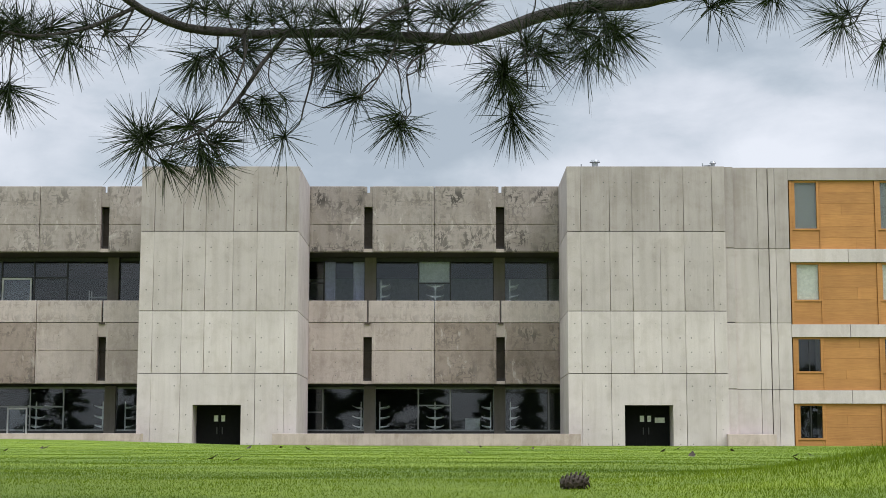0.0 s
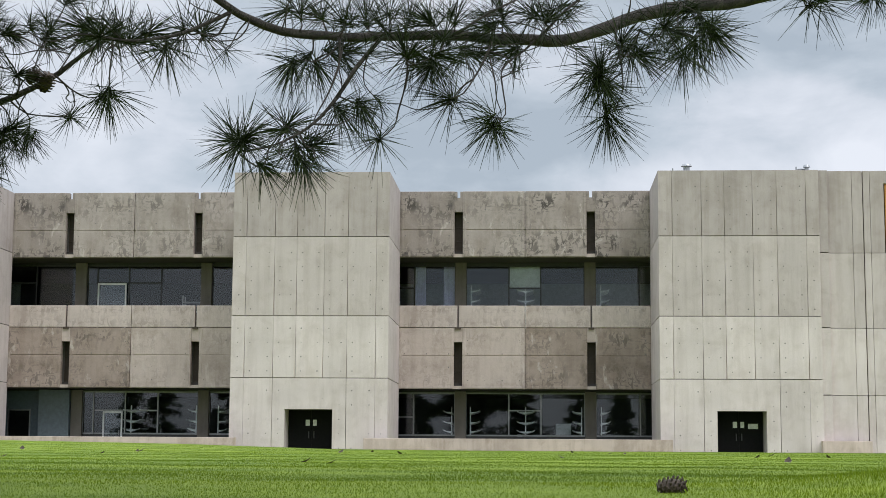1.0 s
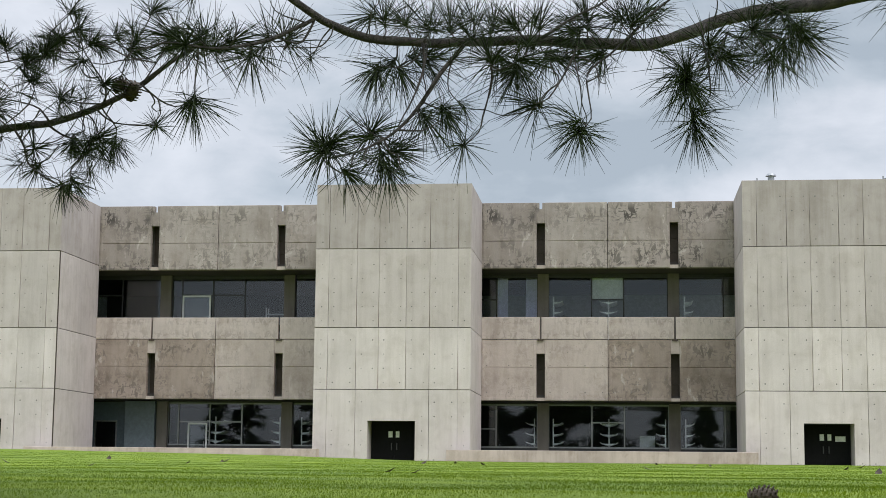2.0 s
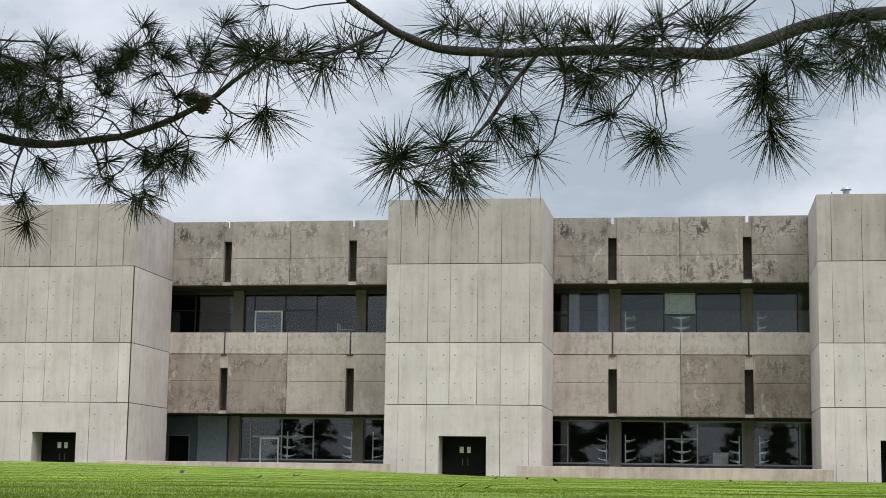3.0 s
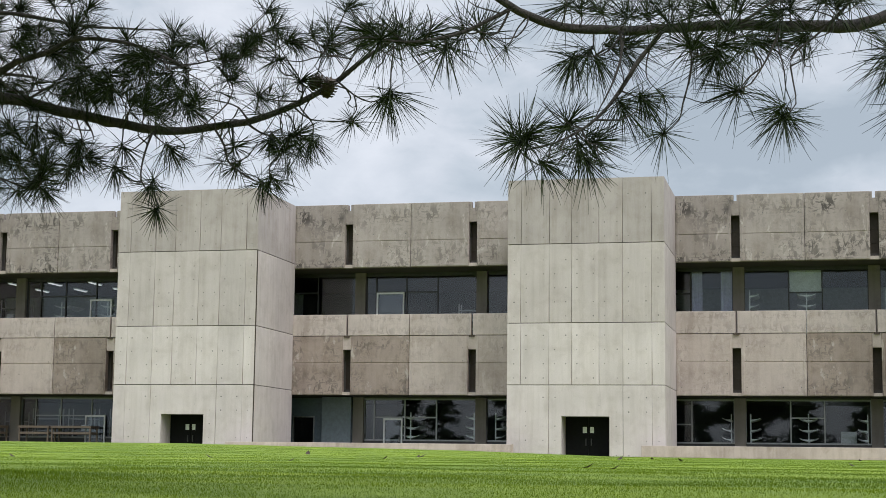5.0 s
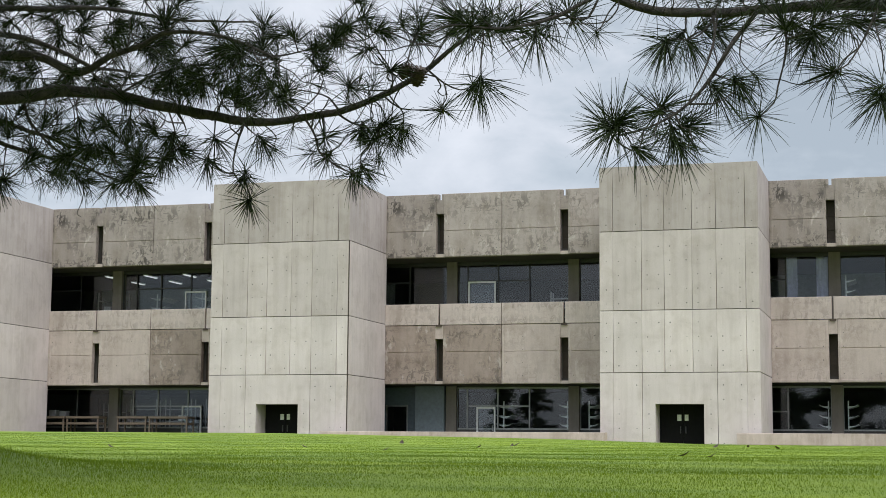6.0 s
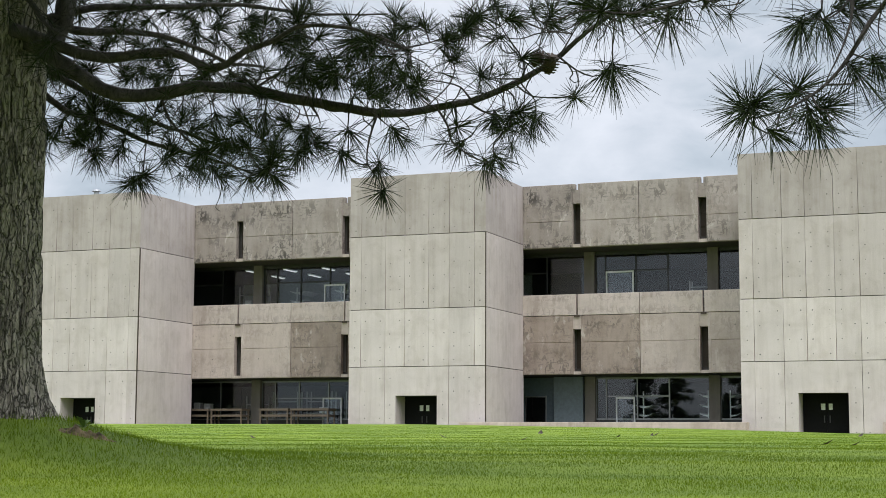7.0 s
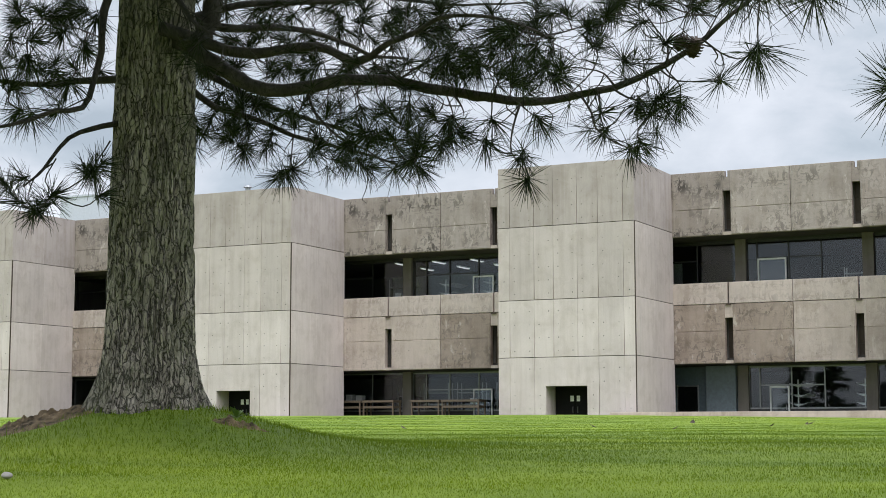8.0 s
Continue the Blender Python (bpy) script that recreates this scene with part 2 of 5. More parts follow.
def wood_material():
    m, n, l, p = material("weathered_teak")
    g = noise_node(n, l, 3.0, 6.0, 0.6, (0.6, 1.0, 9.0))
    c = ramp(n, l, g, (0.43, 0.185, 0.05), (0.55, 0.262, 0.075), 0.3, 0.7)
    c = mix(n, l, 1.0, c, per_object(n, l, 0.9, 1.08), "MULTIPLY")
    c = mix(n, l, 0.35, c, ramp(n, l, noise_node(n, l, 0.8, 6.0), (0.6, 0.55, 0.5), (1, 1, 1), 0.35, 0.6), "MULTIPLY")
    l.new(c, p.inputs["Base Color"])
    p.inputs["Roughness"].default_value = 0.65
    bump(n, l, p, g, 0.2, 0.005)
    return m


M_TEAK = wood_material()


def bark_material(name, dark, light, scale, tall=0.26, moss=0.0, crack=0.085):
    """Long plates parted by dark furrows, cracked across, with flaking grain."""
    m, n, l, p = material(name)
    tc = n.new("ShaderNodeTexCoord")
    warp = n.new("ShaderNodeTexNoise")
    warp.inputs["Scale"].default_value, warp.inputs["Detail"].default_value = 9.0, 4.0

    def plates(size, squash, amount):
        mp = n.new("ShaderNodeMapping")
        mp.inputs["Scale"].default_value = (1.0, 1.0, squash)
        add = n.new("ShaderNodeMixRGB")
        add.blend_type = "ADD"
        add.inputs[0].default_value = amount
        v = n.new("ShaderNodeTexVoronoi")
        v.feature = "DISTANCE_TO_EDGE"
        v.inputs["Scale"].default_value = size
        l.new(tc.outputs["Object"], mp.inputs["Vector"])
        l.new(mp.outputs[0], add.inputs[1])
        l.new(warp.outputs["Color"], add.inputs[2])
        l.new(add.outputs[0], v.inputs["Vector"])
        return v.outputs["Distance"]

    l.new(tc.outputs["Object"], warp.inputs["Vector"])
    furrow = ramp(n, l, plates(scale, tall, 0.075), (0, 0, 0), (1, 1, 1), 0.0, crack)
    cross = ramp(n, l, plates(scale * 1.7, tall * 1.7, 0.06), (0.5, 0.5, 0.5), (1, 1, 1), 0.0, 0.06)
    grain = noise_node(n, l, 14.0, 8.0, 0.75, (1, 1, 0.45))
    c = ramp(n, l, grain, dark, light, 0.36, 0.62)
    c = mix(n, l, 1.0, c, cross, "MULTIPLY")
    c = mix(n, l, furrow, tuple(v_ * 0.3 for v_ in dark), c)
    if moss:
        g = ramp(n, l, noise_node(n, l, 3.0, 6.0, 0.6, shift=3.0), (0, 0, 0), (moss,) * 3, 0.45, 0.62)
        c = mix(n, l, g, c, (0.13, 0.15, 0.07))
    l.new(c, p.inputs["Base Color"])
    p.inputs["Roughness"].default_value = 0.92
    h = mix(n, l, 1.0, furrow, cross, "MULTIPLY")
    h = mix(n, l, 0.3, h, noise_node(n, l, 45.0, 6.0, 0.7))
    bump(n, l, p, h, 1.0, 0.04)
    return m


M_BARK = bark_material("pine_bark", (0.24, 0.213, 0.178), (0.51, 0.46, 0.39), 23.0, 0.2, 0.4)
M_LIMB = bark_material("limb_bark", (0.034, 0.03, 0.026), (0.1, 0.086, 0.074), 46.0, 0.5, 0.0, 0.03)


def needle_material():
    m, n, l, p = material("pine_needles")
    geo = n.new("ShaderNodeNewGeometry")
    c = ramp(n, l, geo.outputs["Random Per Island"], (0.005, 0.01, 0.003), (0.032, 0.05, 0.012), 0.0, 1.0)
    l.new(c, p.inputs["Base Color"])
    p.inputs["Roughness"].default_value = 0.55
    p.inputs["Specular IOR Level"].default_value = 0.16
    return m


M_NEEDLE = needle_material()


def grass_ground_material():
    m, n, l, p = material("lawn_soil_and_turf")
    c = ramp(n, l, noise_node(n, l, 0.5, 6.0, 0.6), (0.13, 0.216, 0.006), (0.228, 0.335, 0.012), 0.32, 0.66)
    c = mix(n, l, 0.75, c, ramp(n, l, noise_node(n, l, 0.7, 6.0, 0.62, (0.16, 1.0, 1.0)), (0.5, 0.58, 0.5), (1.25, 1.12, 1.0), 0.36, 0.64), "MULTIPLY")
    c = mix(n, l, 0.35, c, ramp(n, l, noise_node(n, l, 30.0, 6.0, 0.8), (0.35, 0.4, 0.3), (1.2, 1.15, 1.0), 0.35, 0.65), "MULTIPLY")
    l.new(c, p.inputs["Base Color"])
    p.inputs["Roughness"].default_value = 0.9
    bump(n, l, p, noise_node(n, l, 45.0, 5.0, 0.8), 0.6, 0.03)
    return m


M_LAWN = grass_ground_material()


def blade_material():
    m, n, l, p = material("grass_blades")
    geo = n.new("ShaderNodeNewGeometry")
    c = ramp(n, l, geo.outputs["Random Per Island"], (0.113, 0.19, 0.004), (0.177, 0.266, 0.007), 0.0, 1.0)
    c = mix(n, l, 0.75, c, ramp(n, l, noise_node(n, l, 0.7, 6.0, 0.62, (0.16, 1.0, 1.0)), (0.5, 0.58, 0.5), (1.25, 1.12, 1.0), 0.36, 0.64), "MULTIPLY")
    l.new(c, p.inputs["Base Color"])
    p.inputs["Roughness"].default_value = 0.6
    p.inputs["Specular IOR Level"].default_value = 0.25
    thin = n.new("ShaderNodeBsdfTranslucent")
    both = n.new("ShaderNodeMixShader")
    both.inputs[0].default_value = 0.35
    l.new(c, thin.inputs["Color"])
    l.new(p.outputs[0], both.inputs[1])
    l.new(thin.outputs[0], both.inputs[2])
    l.new(both.outputs[0], n["Material Output"].inputs["Surface"])
    return m


M_BLADE = blade_material()

# ---- ground ----
TREE = Vector((4.11, -58.53, 0.0))
TREE_B = Vector((14.75, -57.9, 0.0))
PROFILE_V = (-60.0, -3.0, 0.0, 3.0, 6.0, 9.0, 12.0, 20.0, 40.0, 60.5, 62.5, 65.2, 65.9, 400.0)
PROFILE_Z = (-1.6, -1.0, -0.85, -0.48, -0.19, -0.07, -0.02, 0.045, 0.2, 0.375, 0.37, 0.03, 0.0, 0.0)


def ground_z(x, y):
    z = np.interp(y + 67.371, PROFILE_V, PROFILE_Z)
    z = z + np.interp(x, (-30.0, -14.0, -3.0, 3.0, 9.0), (0.38, 0.36, 0.2, 0.03, 0.0)) * np.interp(y + 67.371, (14.0, 60.0, 62.5, 65.2), (0.0, 1.0, 1.0, 0.0))
    for c, h, r in ((TREE, 0.31, 0.97), (TREE_B, 0.3, 1.5)):
        d2 = ((x - c.x) ** 2 + (y - c.y) ** 2) / (r * r)
        z = z + h * np.exp(-d2)
    z = z + 0.006 * np.sin(y * 1.15 + 0.12 * x + 1.4 * np.sin(x * 0.21)) * np.sin(y * 0.37 + 0.3 * np.sin(x * 0.33)) * np.clip((-6 - y) / 6, 0, 1)
    return z + 0.008 * np.sin(x * 1.7 + y * 0.6) * np.sin(y * 1.3 - x * 0.4) * np.clip((-4 - y) / 6, 0, 1)


def axis(dense0, dense1, step, mid0, mid1, mid, far):
    a = list(np.arange(dense0, dense1, step))
    b = list(np.arange(mid0, dense0, mid)) + list(np.arange(dense1, mid1, mid))
    c = [mid0 - far * 1.6 ** k for k in range(8)] + [mid1 + far * 1.6 ** k for k in range(8)]
    return np.array(sorted(a + b + c))


gx = axis(-2.0, 18.0, 0.12, -70.0, 60.0, 1.0, 30.0)
gy = axis(-66.0, -52.0, 0.12, -75.0, -0.5, 0.5, 30.0)
GX, GY = np.meshgrid(gx, gy)
GZ = ground_z(GX, GY)
nx, ny = len(gx), len(gy)
idx = np.arange(nx * ny).reshape(ny, nx)
quads = np.stack([idx[:-1, :-1], idx[:-1, 1:], idx[1:, 1:], idx[1:, :-1]], -1).reshape(-1, 4)
ground = raw("ground", np.stack([GX, GY, GZ], -1).reshape(-1, 3).tolist(), quads.tolist(), M_LAWN, smooth=True)
tagged(ground, "mown green lawn rising gently to the building", "lawn", kind="structure")

# ---- service towers ----
PITCH = 18.3
COLS = (-2.372, -1.79, -0.55, 0.42, 1.61, 2.63, 3.86, 4.41)
ROWS_Z = (-0.6, 3.45, 6.11, 9.54, 12.385)
DEPTH = 5.3
GAP = 0.013
SEAM = (0.017, 0.009, 0.021, 0.013, 0.022)


def plugs(rects, seed, ry=0.0, side=None, keep=0.72):
    """Lead plugs in the formwork's tie holes, two columns a panel."""
    rng = random.Random(seed)
    verts, faces = [], []

    def disc(u, z):
        r, k = rng.uniform(0.014, 0.034), len(verts)
        for a in range(6):
            c, s = r * math.cos(a * math.pi / 3), r * math.sin(a * math.pi / 3)
            verts.append((u + c, ry - 0.004, z + s) if side is None else (side, u + c, z + s))
        verts.append((u, ry - 0.008, z) if side is None else (side + math.copysign(0.004, side), u, z))
        for a in range(6):
            faces.append((k + a, k + (a + 1) % 6, k + 6))
    for x0, x1, z0, z1 in rects:
        m = max(2, round((x1 - x0) / 0.72)) if x1 - x0 > 0.7 else 1
        us = [x0 + 0.24 + (x1 - x0 - 0.48) * j / (m - 1) for j in range(m)] if m > 1 else ((x0 + x1) / 2,)
        z = z0 + 0.28
        while z < z1 - 0.15:
            for u in us:
                if rng.random() < keep:
                    disc(u, z)
            z += 0.61
    return verts, faces


def service_tower():
    t = empty("service_tower", 0, 0, 0, "pale board-marked concrete service tower with a recessed dark doorway", "concrete tower", "service towers")
    core = bmesh.new()
    x0, x1 = COLS[0] + 0.05, COLS[-1] - 0.05
    for b in ((x0, 0.0, 0.06, DEPTH, -0.6, 12.36), (2.05, x1, 0.06, DEPTH, -0.6, 12.36), (0.0, 2.05, 0.06, DEPTH, 2.12, 12.36), (0.0, 2.05, 1.2, DEPTH, -0.6, 2.12), (0.0, 2.05, 0.06, 1.2, -0.6, 0.0)):
        box(core, *b)
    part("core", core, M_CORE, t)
    rects = []
    for r in range(4):
        z0, z1 = ROWS_Z[r] + 0.016, ROWS_Z[r + 1] - 0.016
        for c in range(7):
            ga, gb = SEAM[(r + c) % 5], SEAM[(r + c + 1) % 5]
            a, b = COLS[c] + (0.0012 if c else 0), COLS[c + 1] - (0.0012 if c < 6 else 0)
            if r == 0 and 2 <= c <= 4:
                continue
            part("concrete_panel", S(a, b, 0.0, 0.06, z0, z1, 0.004, ga if c else 0.0, gb if c < 6 else 0.0), TOWER_SKIN[r], t)
            rects.append((a, b, max(z0, 0.2), z1))
        ys = [0.075 if r < 3 else 0.06, 2.62, DEPTH]
        for side in (0, 1):
            for ya, yb in zip(ys, ys[1:]):
                bx = (COLS[0], x0, ya, yb - 0.004, z0, z1) if side == 0 else (x1, COLS[-1], ya, yb - 0.004, z0, z1)
                part("concrete_panel", B(*bx), TOWER_SKIN[r], t)
    m = bmesh.new()
    z1 = ROWS_Z[1] - GAP
    slab(m, COLS[2] + GAP, 0.0, 0.0, 0.06, ROWS_Z[0], z1, 0.0)
    slab(m, 2.05, COLS[5] - GAP, 0.0, 0.06, ROWS_Z[0], z1, 0.0)
    slab(m, 0.0, 2.05, 0.0, 0.06, 2.12, z1, 0.0)
    part("portal_panel", m, M_TOWER, t)
    rects += [(COLS[2], 0.0, 0.2, z1), (2.05, COLS[5], 0.2, z1), (0.2, 1.85, 2.3, z1)]
    # lining of the portal
    part("portal_jamb", B(-0.03, 0.004, 0.061, 1.19, -0.5, 2.12), M_TOWER, t)
    part("portal_jamb", B(2.046, 2.08, 0.061, 1.19, -0.5, 2.12), M_TOWER, t)
    v, f = plugs(rects, 5)
    p = raw("tie_hole_plug", v, f, M_LEAD, t, "grey lead plugs in rows")
    p["kind"] = "stuff"
    part("roof_cap", B(COLS[0] + 0.02, COLS[-1] - 0.02, 0.03, DEPTH - 0.05, 12.36, 12.375), M_CORE, t)
    for i in (0, 1):
        a = 0.02 + i * 1.0
        d = part("door_leaf", B(a, a + 0.99, 1.1, 1.15, 0.0, 2.11), M_DOOR, t, "black metal door leaf")
        part("door_handle", B(a + (0.86 if i == 0 else 0.09), a + (0.9 if i == 0 else 0.13), 1.04, 1.1, 0.9, 1.2), M_STEEL_DARK, d, "dark steel pull handle")
        part("notice", B(a + (0.74 if i == 0 else 0.06), a + (0.92 if i == 0 else 0.22), 1.092, 1.099, 1.44, 1.7), M_PAPER, d, "white paper notice")
    return t


tower = service_tower()
for k in (-3, -2, -1, 1):
    copied = copy_thing(tower, Matrix.Translation((k * PITCH, 0, 0)))
    if k < 0:
        part("corner_joint", B(4.385, 4.416, -0.004, 0.072, -0.6, 9.53), M_SLOT, copied, "dark open corner joint")
    else:
        part("notice", B(1.4, 1.82, 1.09, 1.099, 1.4, 1.62), M_PAPER, copied, "white paper notice")
        part("notice", B(0.005, 0.012, 0.25, 0.6, 0.75, 1.15), M_PAPER, copied, "white paper notice")

# ---- laboratory bays ----
XL, XR = 4.41, 15.928
SLOTS = (6.93, 13.03)
YF, YG = 5.21, 7.5


def glazing(bay, y, z0, z1, spans, bars, name="window"):
    """Panes between uprights, with head and sill rails; bars: heights of transoms by pane number."""
    for i, (a, b) in enumerate(spans):
        w = part(name, B(a, b, y - 0.01, y + 0.01, z0 + 0.05, z1 - 0.05), M_GLASS, bay)
        w.name = "window"
        fr = bmesh.new()
        box(fr, a - 0.03, a + 0.03, y - 0.05, y + 0.05, z0, z1)
        box(fr, b - 0.03, b + 0.03, y - 0.052, y + 0.052, z0, z1)
        box(fr, a + 0.03, b - 0.03, y - 0.05, y + 0.05, z0, z0 + 0.07)
        box(fr, a + 0.03, b - 0.03, y - 0.05, y + 0.05, z1 - 0.07, z1)
        if i in bars:
            box(fr, a + 0.03, b - 0.03, y - 0.05, y + 0.05, bars[i] - 0.03, bars[i] + 0.03)
        part("window_frame", fr, M_STEEL if z0 < 3 else M_STEEL_DARK, w)


def laboratory_bay(k):
    bay = empty("laboratory_bay", k * PITCH, 0, 0, "weathered concrete laboratory front with set-back glazing between towers", "building front", "laboratory bays")
    s = [(a, a + 0.39) for a in SLOTS]
    mid = (s[0][1] + s[1][0]) / 2 + 0.02
    spans = [(XL + 0.004, s[0][0]), (s[0][1], mid - 0.012), (mid + 0.012, s[1][0]), (s[1][1], XR - 0.004)]
    rects_u, rects_l = [], []
    upper = {0: "DCDD", -1: "DCCC", -2: "DDCC", -3: "DDDD"}[k]
    lower = {0: "LLBB", -1: "BBLL", -2: "LLBB", -3: "BBBB"}[k]
    for i, (a, b) in enumerate(spans):
        mat_u = M_BEAM_UP if upper[i] == "D" else M_BEAM_UP_CLEAN
        mat_l = M_BEAM_BROWN if lower[i] == "B" else M_BEAM_LOW
        for z0, zm, z1, mat, rec in ((9.31, 10.58, 12.38, mat_u, rects_u), (3.23, 4.75, 6.02, mat_l, rects_l)):
            m = bmesh.new()
            slab(m, a, b, YF, YF + 0.3, z0, zm - 0.01)
            slab(m, a, b, YF, YF + 0.3, zm + 0.01, z1)
            box(m, a + 0.02, b - 0.02, YF + 0.03, YF + 0.28, zm - 0.03, zm + 0.03)
            # formwork border standing slightly proud round the field
            for q in ((a + 0.06, a + 0.14, z0 + 0.02, z1 - 0.03), (b - 0.14, b - 0.06, z0 + 0.02, z1 - 0.03)):
                slab(m, q[0], q[1], YF - 0.012, YF + 0.02, q[2], q[3], 0.008)
            slab(m, a + 0.145, b - 0.145, YF - 0.012, YF + 0.02, z0 + 0.02, z0 + 0.13, 0.008)
            part("edge_beam_panel", m, mat, bay)
            rec.append((a, b, z0 + 0.1, z1 - (0.5 if z1 > 12 else 0)))
        part("parapet_panel", S(a - (0.155 if a in (s[0][1], s[1][1]) else 0), b + (0.155 if b in (s[0][0], s[1][0]) else 0), YF - 0.02, YF + 0.2, 6.045, 7.05), M_PARAPET, bay)
    for a, b in s:
        part("slot_head", B(a + 0.002, b - 0.002, YF + 0.03, YF + 0.29, 11.42, 12.08), M_BEAM_UP, bay)
        part("slot_head", B(a + 0.002, b - 0.002, YF + 0.03, YF + 0.29, 5.38, 6.02), M_BEAM_LOW, bay)
        for z0, z1 in ((9.31, 9.46), (3.23, 3.37)):
            part("slot_sill", B(a + 0.002, b - 0.002, YF + 0.05, YF + 0.29, z0, z1), M_BEAM_LOW, bay)
        for e0, e1 in ((a + 0.002, a + 0.125), (b - 0.125, b - 0.002)):
            part("slot_cheek", B(e0, e1, YF + 0.03, YF + 0.29, 12.08, 12.37), M_BEAM_UP, bay)
        for z0, z1 in ((9.46, 11.42), (3.37, 5.38)):
            lv = bmesh.new()
            box(lv, a, b, YF + 0.62, YF + 0.66, z0, z1)
            n = 2
            for i in range(1, n + 1):
                zz = z0 + (z1 - z0) * i / (n + 1)
                box(lv, a, b, YF + 0.58, YF + 0.62, zz - 0.012, zz + 0.012)
            part("slot_louvre", lv, M_SLOT, bay, "brown metal slot infill")
        for z0, z1 in ((5.96, 9.3), (-0.3, 3.2)):
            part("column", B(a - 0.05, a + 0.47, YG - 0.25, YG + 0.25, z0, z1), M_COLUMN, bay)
    for z0, z1 in ((3.3, 6.0), (9.34, 12.36)):
        part("joint_backing", B(mid - 0.1, mid + 0.1, YF + 0.301, YF + 0.304, z0, z1), M_CORE, bay)
    for a, b in s:
        part("joint_cap", B(a + 0.06, b - 0.06, YF - 0.05, YF - 0.021, 5.95, 6.05), M_SLOT, bay)
    # slabs and the closed pipe floors
    xa, xb = XL - 3.38, XR + 3.38
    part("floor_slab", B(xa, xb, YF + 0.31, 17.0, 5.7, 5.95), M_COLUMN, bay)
    part("soffit_slab", B(xa, xb, YF + 0.31, 17.0, 9.32, 9.6), M_SOFFIT_SHADED, bay)
    part("soffit_slab", B(xa, xb, YF + 0.31, 17.0, 3.24, 3.5), M_SOFFIT_SHADED, bay)
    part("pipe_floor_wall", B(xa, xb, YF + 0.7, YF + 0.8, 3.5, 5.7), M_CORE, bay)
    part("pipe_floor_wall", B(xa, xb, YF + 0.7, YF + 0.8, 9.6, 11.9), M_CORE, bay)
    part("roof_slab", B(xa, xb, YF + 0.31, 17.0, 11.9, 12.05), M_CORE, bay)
    part("room_back_wall", B(xa, xb, 16.8, 17.0, -0.3, 3.24), M_ROOM_UNLIT, bay)
    # rooms that look lit get the pale wall, the others the darkened one
    part("room_back_wall", B(xa, xb, 16.8, 17.0, 5.95, 9.32), M_ROOM_UNLIT if k in (-1, -3) else M_PALE, bay)
    part("room_floor", B(xa, xb, 3.0, 17.0, -0.3, 0.02), M_FLOOR_UNLIT, bay)
    if k == -3:
        part("end_wall", B(xa - 0.2, xa, YF + 0.31, 17.0, -0.3, 12.0), M_CORE, bay)
    v, f = plugs(rects_u + rects_l, 30 + k, YF, None, 0.6)
    p = raw("tie_hole_plug", v, f, M_LEAD, bay, "grey lead plugs in rows")
    p["kind"] = "stuff"
    # glazing
    c = [(a - 0.06, a + 0.46) for a, b in s]
    left = [(XL - 1.6, 4.92), (4.92, c[0][0])]
    right = [(c[1][1], 15.55), (15.55, XR + 1.6)]
    if k == -1:
        cuts = (c[0][1], 7.91, 9.45, 11.02, c[1][0])
    elif k == -2:
        cuts = (c[0][1], 8.2, 9.6, 11.3, c[1][0])
    else:
        cuts = (c[0][1], 9.41, 10.92, c[1][0])
    mid_spans = list(zip(cuts, cuts[1:]))
    n = len(left)
    glazing(bay, YG, 6.0, 9.2, left + mid_spans + right, {0: 8.35, n + 1: 8.35, n + 2: 8.35} if k < 0 else {0: 8.1, n + 1: 8.1})
    low_left = [] if k == -1 else left
    n = len(low_left)
    glazing(bay, YG, 1.12, 3.16, low_left + mid_spans + right, {n + 1: 2.25, n + 2: 2.25} if k < 0 else {n + 1: 2.32, 0: 2.0})
    part("glazing_upstand", B(xa if k != -1 else c[0][1], xb, YG - 0.04, YG + 0.04, 0.02, 1.115), M_STEEL_DARK, bay)
    part("glazing_head", B(xa, xb, YG - 0.04, YG + 0.04, 9.205, 9.315), M_STEEL_DARK, bay)
    part("glazing_head", B(xa, xb, YG - 0.04, YG + 0.04, 3.165, 3.235), M_STEEL_DARK, bay)
    return bay


for k in (-3, -2, -1, 0):
    laboratory_bay(k)
    wall = part("low_retaining_wall", S(3.5, 16.35, -1.0, -0.6, -0.6, 0.9 if k > -2 else 0.62), M_WALL)
    wall.location.x = k * PITCH
    tagged(wall, "low stained concrete retaining wall before the bay", "retaining wall", "low walls")

